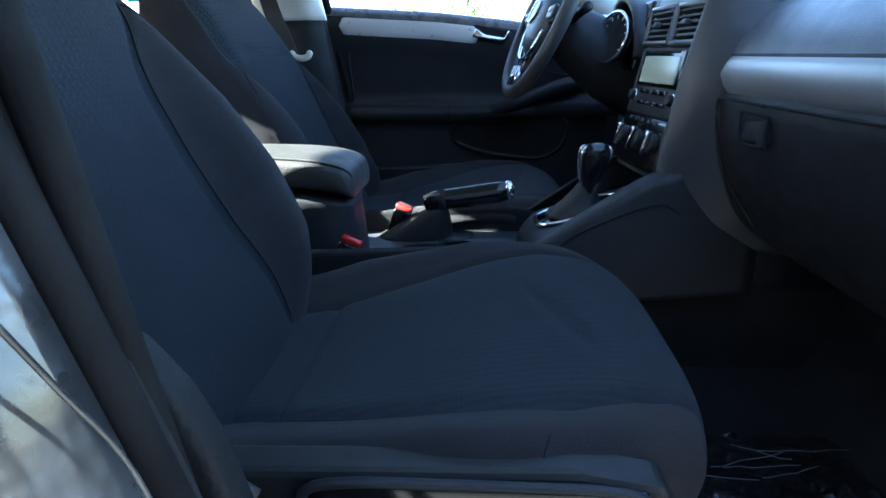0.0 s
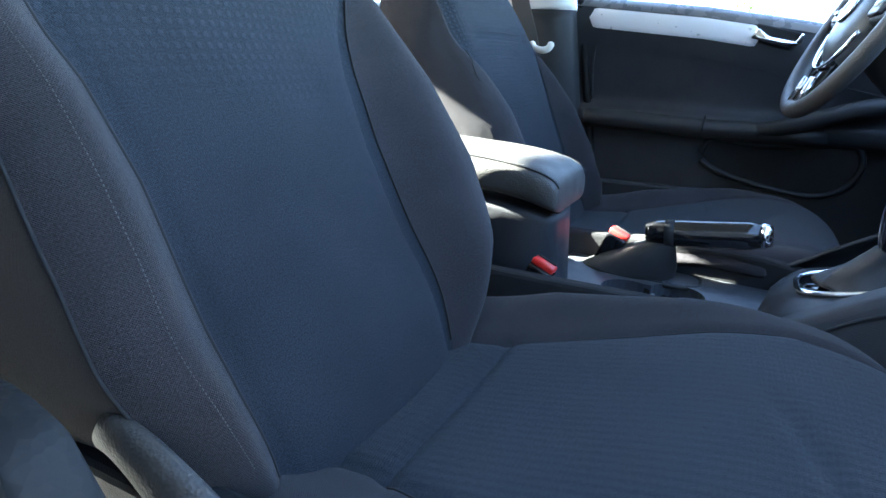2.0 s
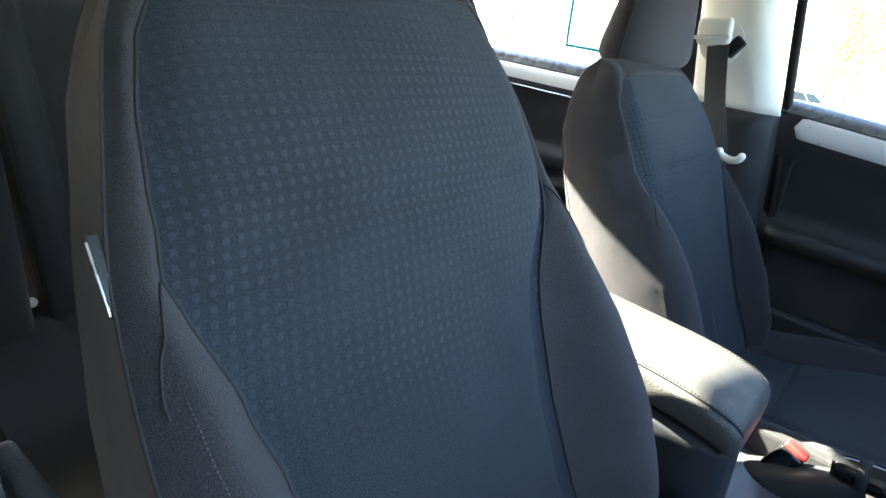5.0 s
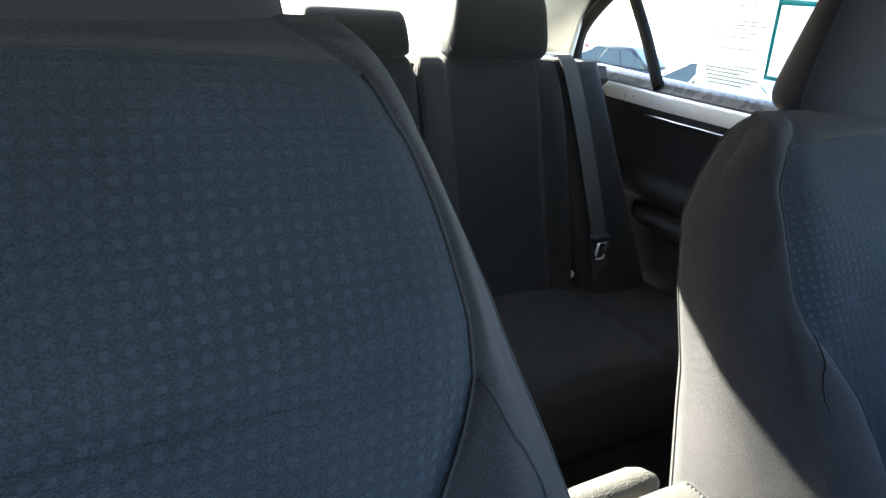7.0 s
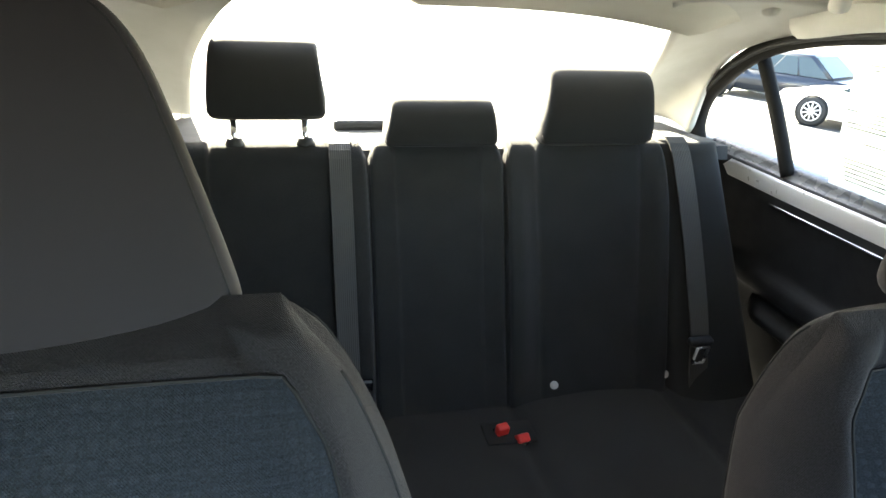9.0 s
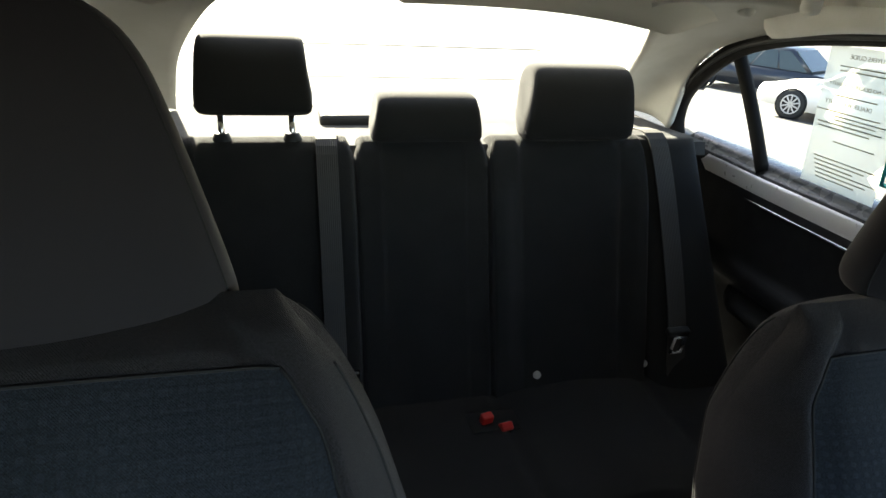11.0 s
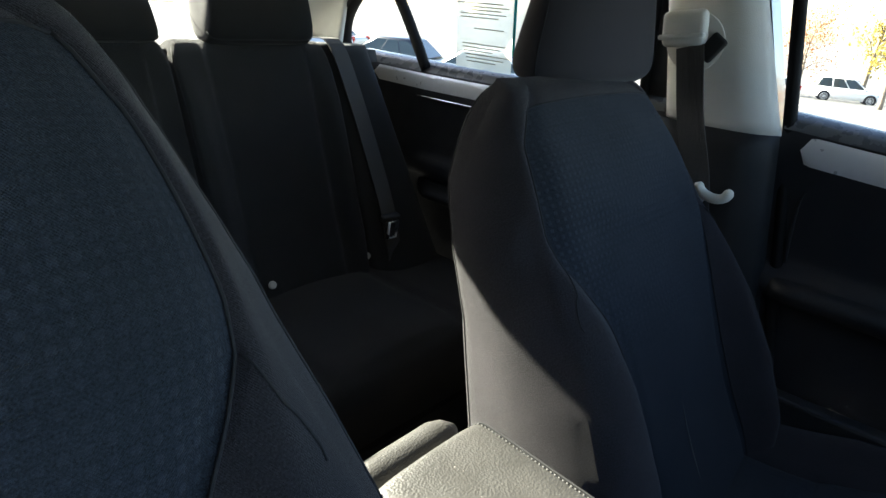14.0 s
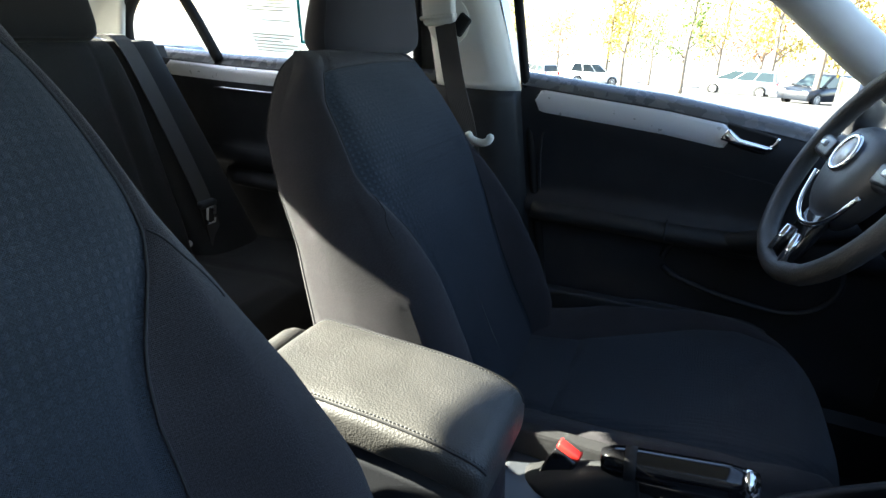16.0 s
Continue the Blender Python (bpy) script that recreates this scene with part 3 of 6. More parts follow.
def b_pillar(name, s, label, dx=0.0, dy=0.0):
    """The pillar between the doors: dark below the sill, pale above."""
    p = thing(name, label, "pillar trim", kind="structure", at=(-0.2, s * 0.7, 0.3))
    rows = []
    for z in np.linspace(0.36, 0.985, 24):
        k = (z - 0.36) / 0.62
        # right pillar is drawn out rearwards to close a gap to the sun
        xf, xr = -0.060 - 0.100 * k + dx, -0.385 if s > 0 else -0.48
        y = 0.690 + dy + 0.006 * math.sin(5 * k)
        rows.append([(xf + (xr - xf) * u, s * (y + 0.035 * (abs(2 * u - 1)) ** 4), z) for u in np.linspace(0, 1, 17)])
    o = grid("lower_trim", rows, PLASTIC, p, flip=s < 0)
    o.modifiers.new("thick", "SOLIDIFY").thickness = 0.01
    rows = []
    for z in np.linspace(0.985, 1.37, 20):
        k = (z - 0.985) / 0.375
        xf, xr = -0.160 - 0.130 * k + dx, (-0.350 if s > 0 else -0.45) - 0.06 * k
        y = 0.692 + dy - 0.040 * k
        rows.append([(xf + (xr - xf) * u, s * (y + 0.03 * (abs(2 * u - 1)) ** 4), z) for u in np.linspace(0, 1, 17)])
    o = grid("upper_trim", rows, BEIGE, p, "pale grey upper trim", flip=s < 0)
    o.modifiers.new("thick", "SOLIDIFY").thickness = 0.01
    for xx, yy in ((-0.045, 0.735), (-0.40, 0.735)) if s > 0 else ():
        tube("door_seal", smooth_line([(xx + 0.02 - 0.19 * k * (1 if xx > -0.2 else 0.3), s * (yy - 0.03 * max(0, k - 0.6)), 0.36 + 0.98 * k) for k in np.linspace(0, 1, 8)], 30), 0.011, RUBBER, p, n=8)
    if s < 0:
        # painted jamb, thick seal, dark gap and trim edge, from outside to inside
        zs = np.linspace(0.30, 0.915, 24)
        rows = [[(0.364 - 0.271 * z - 0.055 * u + 0.010 * math.sin(7 * u) * math.sin(4 * z), -0.872 - 0.15 * u, z) for u in np.linspace(0, 1, 18)] for z in zs]
        o = grid("jamb", rows, JAMB, p, "grey metallic painted jamb")
        o.modifiers.new("thick", "SOLIDIFY").thickness = 0.004
        # a pressed flange, curling outwards at the foot
        tube("jamb_seam", smooth_line([(0.120, -0.955, 0.86), (0.134, -0.935, 0.80), (0.148, -0.915, 0.755), (0.162, -0.900, 0.725), (0.178, -0.890, 0.69), (0.20, -0.885, 0.60)], 30), 0.0024, JAMB, p, n=8)
        tube("jamb_seam", smooth_line([(0.158, -0.92, 0.845), (0.168, -0.900, 0.79), (0.178, -0.886, 0.745), (0.19, -0.882, 0.68)], 20), 0.0012, JAMB, p, n=6)
        part("jamb_plug", cyl(0.013, 0.012, 0.006, pose(0.147, -0.925, 0.815, 0, 70, -40), 24, 0.002), JAMB, p, "round body plug")
        tube("outer_seal", [(0.366 - 0.271 * z, -0.862, z) for z in zs], 0.0095, RUBBER, p, n=10)
        tube("gap", [(0.358 - 0.262 * z, -0.852, z) for z in zs], 0.006, DARK, p, n=8)
        tube("inner_seal", [(0.141 + (0.875 - z) * 0.150, -0.846, z) for z in zs], 0.0085, RUBBER, p, n=10)
        extrude("lower_block", [(-0.10, 0.776), (0.128, 0.773), (0.148, 0.767), (0.168, 0.740), (0.180, 0.711), (0.192, 0.660), (0.205, 0.52), (0.205, 0.36), (-0.10, 0.36)], "y", -0.838, -0.814, PILLAR_TRIM, p, bev=0.006, smooth=True)
    # outer skin of the pillar
    extrude("skin", [(-0.09 + dx, 0.30), (-0.40 + dx, 0.30), (-0.43 + dx, 1.36), (-0.29 + dx, 1.36), (-0.17 + dx, 1.0)], "y", s * (0.745 + dy), s * (0.80 + dy), PAINT, p)
    return p


bl = b_pillar("b_pillar_left", 1, "dark lower and pale upper centre pillar trim")
# belt outlet of the driver's side: a recess, a hooded slide and the strap
part("outlet_recess", cyl(0.047, 0.05, 0.006, pose(-0.310, 0.652, 1.122, 96, 0, 0), 28, 0.002), BEIGE, bl)
part("outlet_hole", rounded((0.03, 0.012, 0.045), 0.006, pose(-0.278, 0.646, 1.116, 0, 35, 0)), DARK, bl)
belt_l = thing("seat_belt", "black driver's seat belt hanging from the pillar", "seat belt", "front seat belts", at=(-0.28, 0.63, 0.8))
part("slide_cover", rounded((0.075, 0.022, 0.058), 0.010, pose(-0.327, 0.638, 1.142, 0, -8, 0)), BEIGE, belt_l, "pale slide cover")
part("slide_lip", rounded((0.078, 0.026, 0.008), 0.003, pose(-0.327, 0.636, 1.129, 0, -8, 0)), BEIGE, belt_l)
ribbon("strap", smooth_line([(-0.311, 0.636, 1.115), (-0.280, 0.630, 1.0), (-0.242, 0.622, 0.90), (-0.220, 0.617, 0.80), (-0.190, 0.63, 0.60), (-0.165, 0.65, 0.34)], 30), 0.046, (1, 0.0, 0.3), WEB, belt_l)
tube("tongue", smooth_line([(-0.230, 0.600, 0.904), (-0.222, 0.600, 0.890), (-0.200, 0.597, 0.884), (-0.182, 0.596, 0.889), (-0.174, 0.596, 0.904)], 16), np.r_[0.005, np.full(14, 0.0085), 0.005], IVORY, belt_l, "ivory belt tongue", n=10)
part("tongue_blade", rounded((0.020, 0.004, 0.045), 0.0015, pose(-0.235, 0.602, 0.862, 0, 35, 0)), STEEL, belt_l)

br = b_pillar("b_pillar_right", -1, "grey painted door pillar with black rubber seals", 0.268, 0.160)
belt_r = thing("seat_belt", "black passenger seat belt with a steel latch plate", "seat belt", "front seat belts", at=(-0.22, -0.67, 0.8))
ribbon("strap", smooth_line([(-0.25, -0.752, 1.14), (-0.235, -0.748, 1.0), (-0.205, -0.742, 0.85), (-0.165, -0.738, 0.74), (-0.125, -0.735, 0.66), (-0.05, -0.73, 0.38)], 30), 0.046, (1, 0.0, 0.3), WEB, belt_r)
part("tongue", rounded((0.058, 0.016, 0.022), 0.006, pose(-0.178, -0.732, 0.845, 0, 20, 10)), PLASTIC, belt_r)
part("tongue_blade", rounded((0.024, 0.004, 0.06), 0.0015, pose(-0.158, -0.728, 0.81, 0, -28, 10)), STEEL, belt_r, "steel latch plate")

# sill of the open passenger doorway
sill = thing("door_sill", "dark plastic sill under the open passenger door", "sill", kind="structure", at=(0.3, -0.72, 0.38))
extrude("scuff_plate", [(-0.77, 0.36), (-0.73, 0.395), (-0.805, 0.40), (-0.84, 0.385), (-0.84, 0.34), (-0.77, 0.34)], "x", -0.05, 0.95, PLASTIC, sill, bev=0.004)
tube("door_seal", [(x, -0.805, 0.408) for x in np.linspace(-0.02, 0.95, 12)], 0.010, RUBBER, sill, n=8)
extrude("skin", [(-0.84, 0.30), (-0.84, 0.38), (-0.88, 0.37), (-0.90, 0.30)], "x", -0.05, 1.0, PAINT, sill)
tagged(tube("a_pillar_right", smooth_line([(0.92, -0.70, 0.36), (0.93, -0.71, 0.9), (0.80, -0.70, 0.98)], 20), 0.03, PLASTIC, None, n=10), "dark front door pillar trim", "pillar trim", kind="structure")
rear_r.location.y -= 0.11
belt_r.location.y -= 0.03
# the passenger's door, standing open outside the doorway
od = thing("door_4", "open front passenger door swung out from the car", "car door", kind="structure", at=(0.98, -0.88, 0.6))
OD = pose(0.98, -0.88, 0, 0, 0, -68)
part("skin", rounded((1.02, 0.05, 0.66), 0.02, OD @ pose(0.51, -0.045, 0.64)), PAINT, od)
part("panel", rounded((1.00, 0.06, 0.62), 0.025, OD @ pose(0.51, 0.012, 0.63)), SOFT, od)
part("armrest", rounded((0.55, 0.07, 0.06), 0.02, OD @ pose(0.55, 0.055, 0.70)), VINYL, od)
tube("window_frame", [tuple(OD @ Vector(q)) for q in smooth_line([(0.05, -0.02, 0.95), (0.45, -0.03, 1.22), (0.80, -0.04, 1.33), (1.0, -0.03, 1.20), (1.01, -0.02, 0.95)], 40)], 0.02, RUBBER, od, n=8)

# ---- front seats ----
def seat(name, label, cy, bx, bz, inner, raised, hy=0.0, cx=0.0, cy2=0.0, cz=0.0):
    """A bucket seat; cy: centre line, (bx, bz): where cushion and backrest meet, inner: the side of the belt buckle;
    raised: how far the headrest is pulled up, hy: its offset, (cx, cy2, cz): the cushion's offset."""
    st = thing(name, label, "car seat", "front seats", at=(bx + 0.15, cy, FLOOR_Z))
    place = np.array((bx, cy, bz))

    # backrest: rings of front, side, back and side, from the seat crease to the top
    n = 72
    front = smooth_line([(0.060, -0.04), (0.040, 0.02), (0.020, 0.06), (-0.018, 0.125), (-0.082, 0.26), (-0.150, 0.395), (-0.195, 0.475), (-0.240, 0.535), (-0.275, 0.566), (-0.312, 0.577)], n)
    edge = smooth_line([(-0.120, -0.06), (-0.135, 0.02), (-0.175, 0.14), (-0.225, 0.27), (-0.258, 0.37), (-0.280, 0.46), (-0.296, 0.53), (-0.312, 0.577)], n)
    rear = smooth_line([(-0.165, -0.08), (-0.190, 0.02), (-0.250, 0.18), (-0.305, 0.34), (-0.342, 0.46), (-0.352, 0.535), (-0.340, 0.566), (-0.312, 0.577)], n)
    zz = front[:, 1]
    edge[:, 0] += np.interp(edge[:, 1], (0.0, 0.15, 0.30, 0.45, 0.55), (0.0, 0.06, 0.048, -0.02, 0.0))
    # half widths and flank swell of the console side and the door side
    heights = (-0.04, 0.02, 0.08, 0.16, 0.24, 0.32, 0.40, 0.48, 0.54, 0.562, 0.573, 0.577)
    W_in = np.interp(zz, heights, (0.179, 0.225, 0.271, 0.272, 0.254, 0.238, 0.222, 0.210, 0.194, 0.182, 0.168, 0.150))
    W_out = np.interp(zz, heights, (0.172, 0.215, 0.254, 0.256, 0.252, 0.250, 0.238, 0.216, 0.194, 0.178, 0.163, 0.146))
    soft = np.ones(7) / 7
    W_in = np.convolve(np.pad(W_in, 3, "edge"), soft, "valid")
    W_out = np.convolve(np.pad(W_out, 3, "edge"), soft, "valid")
    B_in = np.interp(zz, (0.0, 0.15, 0.30, 0.45), (0.043, 0.039, 0.037, 0.033))
    B_out = np.interp(zz, (0.0, 0.15, 0.30, 0.45), (0.004, 0.0, -0.004, -0.010))
    # the centre panel leans towards the door side below the shoulders
    lean_out = np.interp(zz, (-0.04, 0.10, 0.30, 0.36, 0.42, 0.577), (0.010, 0.018, 0.026, 0.015, 0.003, 0.0))
    W_pos, W_neg, B_pos, B_neg = (W_in, W_out, B_in, B_out) if inner > 0 else (W_out, W_in, B_out, B_in)
    C = np.interp(zz, (-0.04, 0.05, 0.12, 0.20, 0.27, 0.32, 0.36, 0.39, 0.43, 0.48, 0.52, 0.55, 0.565, 0.577), (0.135, 0.140, 0.138, 0.136, 0.146, 0.164, 0.188, 0.203, 0.204, 0.196, 0.182, 0.160, 0.135, 0.11))
    HB = np.interp(zz, (-0.04, 0.0, 0.06, 0.15, 0.25, 0.33, 0.40, 0.52, 0.577), (0.012, 0.030, 0.050, 0.056, 0.046, 0.026, 0.008, 0.002, 0.0))
    t = np.gradient(front, axis=0)
    t /= np.linalg.norm(t, axis=1)[:, None]
    nrm = np.stack([t[:, 1], -t[:, 0]], 1)
    run = np.r_[0, np.cumsum(np.linalg.norm(np.diff(front, axis=0), axis=1))]
    nb, nc, ns, nr = 20, 27, 8, 22
    rows, uvs = [], []
    for i in range(n):
        wp, wn, hb = W_pos[i], W_neg[i], HB[i]
        cp, cn = min(C[i] - inner * lean_out[i], wp - 0.018), min(C[i] + inner * lean_out[i], wn - 0.018)
        near = min(1.0, (run[-1] - run[i]) / 0.06)
        R = min(0.055, 0.85 * max(0.0, front[i, 0] - edge[i, 0])) + 0.002
        bend = np.sin(np.linspace(0, np.pi / 2, nb + 1))[1:]
        y = np.r_[-(cn + (wn - cn) * bend)[::-1], np.linspace(-cn, cp, nc), cp + (wp - cp) * bend]
        a = np.abs(y)
        w, c = np.where(y > 0, wp, wn), np.where(y > 0, cp, cn)
        k = np.clip((a - c) / (0.60 * (w - c)), 0, 1)
        e = 0.88 * np.clip((a - (w - R)) / R, 0, 1)
        off = hb * k * k * (3 - 2 * k) - R * (1 - np.sqrt(1 - e * e)) - 0.005 * near * np.exp(-(((a - c) / 0.005) ** 2)) + 0.010 * near * np.maximum(0, 1 - (a / c) ** 2)
        # a soft fold where the upper panel meets the lower
        off -= 0.007 * np.exp(-(((zz[i] - 0.408 + 0.05 * a * a) / 0.009) ** 2)) * np.clip((c - 0.045 - a) / 0.03, 0, 1)
        row = np.stack([front[i, 0] + nrm[i, 0] * off, y, front[i, 1] + nrm[i, 1] * off], 1)
        f = np.linspace(0, 1, ns + 1)[1:]
        last, fade = row[-1], min(1.0, (run[-1] - run[i]) / 0.22)
        flank = []
        for side, bulge in ((wp, B_pos[i]), (wn, B_neg[i])):
            flank.append(np.stack([last[0] + (edge[i, 0] - last[0]) * f, side + bulge * fade * (1 - (1 - f) ** 2), last[2] + (edge[i, 1] - last[2]) * f], 1))
        far, near_side = flank
        th = np.linspace(0, np.pi, nr + 2)[1:-1]
        lift = np.sin(th) ** 0.55
        half = np.where(np.cos(th) > 0, far[-1, 1], near_side[-1, 1])
        bk = np.stack([edge[i, 0] + (rear[i, 0] - edge[i, 0]) * lift, half * np.sign(np.cos(th)) * np.abs(np.cos(th)) ** 0.8, edge[i, 1] + (rear[i, 1] - edge[i, 1]) * lift], 1)
        ring = np.vstack([row, far, bk, near_side[::-1] * (1, -1, 1), row[:1]])
        rows.append(ring)
        l = np.r_[0, np.cumsum(np.linalg.norm(np.diff(ring, axis=0), axis=1))]
        uvs.append(np.stack([l - l[nb + nc // 2], np.full(len(l), run[i])], 1))
    P, uv = np.array(rows), np.array(uvs)
    P = P + place
    b1, b2, b3 = nb, nb + nc, 2 * nb + nc
    b4, b5 = b3 + ns, b3 + ns + nr
    cut = int(np.argmin(np.abs(zz - 0.552)))
    grid("centre_panel", P[: cut + 1, b1 - 1 : b2 + 1], CLOTH_MID, st, "patterned dark cloth", uv[: cut + 1, b1 - 1 : b2 + 1])
    grid("top_panel", P[cut:, b1 - 1 : b2 + 1], CLOTH_SIDE, st, "", uv[cut:, b1 - 1 : b2 + 1])
    grid("bolster", np.concatenate([P[:, b5:-1], P[:, :b1]], 1), CLOTH_SIDE, st, "", np.concatenate([uv[:, b5:-1] - (uv[:, -1:, :] - uv[:, :1, :]) * (1, 0), uv[:, :b1]], 1))
    grid("bolster", P[:, b2 : b4 + 1], CLOTH_SIDE, st, "", uv[:, b2 : b4 + 1])
    grid("back_cover", P[:, b4 : b5 + 1], CLOTH_SIDE, st, "", uv[:, b4 : b5 + 1])
    lift = np.array((0.0006, 0, 0.0004))
    for j in (b1 - 1, b2):
        tube("seam", P[2 : cut + 1, j] + lift, 0.0014, SEAM, st, n=5)
    tube("seam", P[cut, b1 - 1 : b2 + 1] + lift, 0.0014, SEAM, st, n=5)
    # side seams, where the bolster's front meets its flank
    for j in (0, b3 + 3) if inner > 0 else (b3 - 1,):
        tube("side_piping", P[2 : n - 6, j] + lift, 0.0014, SEAM, st, n=5)
    for j in (b4 + 1, b5 - 2):
        tube("back_piping", P[2 : n - 3, j], 0.0014, SEAM, st, n=6)
    fork = int(np.argmin(np.abs(zz - 0.395)))
    for a, b in ((b1 - 2, b1 - 12), (b2 + 1, b2 + 11)):
        # from the panel's corner across the bolster
        q = [P[int(round(fork - 1 - 7 * k)), int(round(a + (b - a) * math.sin(k * math.pi / 2)))] for k in np.linspace(0, 1, 6)]
        tube("seam", smooth_line(np.array(q) + lift, 30), 0.0010, SEAM, st, n=5)
    # two rows of stitching along the fold
    for zf in (0.400, 0.416):
        i = int(np.argmin(np.abs(zz - zf)))
        dense = smooth_line(P[i, b1 + 6 : b2 - 6] + lift, 120)
        for q in range(0, 118, 2):
            tube("stitch", dense[q : q + 2], 0.0004, SEAM, st, n=4)
    # pale stitching down the bolster of the door side
    jo = b1 - 9 if inner > 0 else b2 + 8
    dense = smooth_line([P[i, jo] + lift for i in range(6, fork - 6)], 220)
    for i in range(0, 218, 2):
        tube("stitch", dense[i : i + 2], 0.00032, STITCH, st, n=4)
    jt = 0 if inner > 0 else b3 - 1
    it = int(np.argmin(np.abs(zz - 0.395)))
    tg, tn = P[it, jt], P[it + 2, jt] - P[it - 2, jt]
    lean = math.degrees(math.atan2(tn[0], tn[2]))
    tag = part("tag", rounded((0.003, 0.007, 0.050), 0.0014, pose(tg[0] + 0.0005, tg[1] - inner * 0.002, tg[2], 0, lean, 0)), PLASTIC, st, "small dark tag sewn into the side seam")
    part("tag_edge", rounded((0.0014, 0.0016, 0.044), 0.0006, pose(tg[0] + 0.0018, tg[1] - inner * 0.0058, tg[2], 0, lean, 0)), STEEL, tag, "bright metal edge")

    if inner < 0:
        # a faint pale scuff low on the centre panel
        q = [P[i, b1 + 9] + lift for i in range(12, 24)]
        tube("scuff", smooth_line(q, 24), np.interp(np.linspace(0, 1, 24), (0, 0.3, 1), (0.0003, 0.0010, 0.0002)), STITCH, st, n=5)

    # headrest on two posts: broad and deep below, slimmer above
    hh = 0.121
    hx, hz = bx - 0.318, bz + 0.545 + raised + hh
    rings = []
    ang = np.linspace(0, 2 * np.pi, 56, endpoint=False)
    for k in np.linspace(-1, 1, 41):
        v = math.sin(k * math.pi / 2)
        h = (v + 1) / 2
        dome = (1 - abs(v) ** (7.0 if v > 0 else 9.0)) ** 0.5 if abs(v) < 1 else 0.0
        dome = max(0.02, dome)
        half = (0.176 - 0.054 * h**1.2) * (0.55 + 0.45 * dome)
        fore, aft = 0.056 - 0.036 * h, -0.090 + 0.050 * h
        mid, deep = (fore + aft) / 2, (fore - aft) / 2 * (0.25 + 0.75 * dome)
        ring = []
        for a in ang:
            ca, sa = math.cos(a), math.sin(a)
            x = mid + deep * math.copysign(abs(ca) ** 0.92, ca)
            ring.append((hx + x, cy + hy + half * math.copysign(abs(sa) ** 0.84, sa), hz + hh * v))
        rings.append(ring)
    hr = loft("headrest", rings, CLOTH_SIDE, st, "padded dark cloth headrest")
    P2 = np.array(rings)
    for j in (12, 44):
        tube("piping", [P2[i, j] for i in range(3, 38)], 0.0010, SEAM, hr, n=5)
    for s in (-1, 1):
        tube("post", [(hx + 0.015, cy + hy + s * 0.065, bz + 0.53), (hx - 0.005, cy + hy + s * 0.065, bz + 0.62)], 0.006, CHROME, hr, "chrome post", n=10)
        part("collar", cyl(0.014, 0.012, 0.010, pose(hx + 0.006, cy + hy + s * 0.065, bz + 0.574, 0, -8, 0), 16, 0.003), PLASTIC, st)

    # cushion, rounded in plan at its front corners
    cy = cy + cy2
    place = np.array((bx + cx, cy, bz + cz))
    line = smooth_line([(-0.08, -0.036), (0.02, -0.030), (0.10, -0.020), (0.22, 0.008), (0.34, 0.038), (0.425, 0.046), (0.48, 0.038), (0.513, 0.010), (0.526, -0.030), (0.516, -0.075)], 84)
    W = np.interp(line[:, 0], (-0.08, 0.05, 0.15, 0.30, 0.39, 0.44, 0.48, 0.505, 0.522), (0.225, 0.248, 0.258, 0.266, 0.267, 0.263, 0.254, 0.241, 0.226))
    last = int(np.argmax(line[:, 0]))
    W[last:] = W[last]
    C = np.interp(line[:, 0], (-0.08, 0.10, 0.20, 0.33, 0.41, 0.48, 0.51), (0.125, 0.132, 0.160, 0.190, 0.200, 0.175, 0.150))
    HB = np.interp(line[:, 0], (-0.08, 0.05, 0.15, 0.30, 0.41, 0.50), (0.010, 0.024, 0.032, 0.020, 0.004, 0.0))
    sp = np.stack([np.clip(line[:, 0], -0.08, 0.45), np.interp(line[:, 0], (-0.08, 0.45), (0.020, 0.030))], 1)
    sp[:, 1] = np.where(np.arange(len(line)) > last - 6, np.minimum(sp[:, 1], line[:, 1] - 0.004), sp[:, 1])
    Q, uv, (b0, b1, b2, b3) = pad(line, W, C, HB, 0.045, sp, -1.0, groove=0.006)
    # hollows worn by sitting
    A, B = Q[:, :, 0], Q[:, :, 1]
    Q[:, :, 2] -= 0.006 * np.exp(-(((A - 0.395 + 0.30 * B * inner) / 0.008) ** 2)) * np.clip((0.10 - np.abs(B + 0.02 * inner)) / 0.05, 0, 1) + 0.006 * np.exp(-(((A - 0.2) / 0.12) ** 2) - (B / 0.1) ** 2)
    Q[:, :, 2] -= 0.006 * np.exp(-(((A - 0.12) / 0.008) ** 2)) * np.clip((0.15 - np.abs(B)) / 0.02, 0, 1)
    # the front edge bows out in the middle and falls back at the corners
    Q[:, :, 0] += np.clip((A - 0.28) / 0.22, 0, 1) * (0.020 - 0.078 * np.clip(np.abs(B) / 0.262, 0, 1) ** 3.6)
    Q = Q + place
    k = int(np.argmin(np.abs(line[:60, 0] - 0.12)))
    e = int(np.argmin(np.abs(line[:last, 0] - 0.40)))
    grid("seat_panel", Q[k:, b1 - 1 : b2 + 1], CLOTH_SEAT, st, "dark cloth with fine ribs", uv[k:, b1 - 1 : b2 + 1], flip=True)
    grid("rear_panel", Q[: k + 1, b1 - 1 : b2 + 1], CLOTH_SEAT, st, "", uv[: k + 1, b1 - 1 : b2 + 1], flip=True)
    grid("cushion_side", Q[:, : b1], CLOTH_SIDE, st, "", uv[:, : b1], flip=True)
    grid("cushion_side", Q[:, b2:], CLOTH_SIDE, st, "", uv[:, b2:], flip=True)
    up = np.array((0, 0, 0.0004))
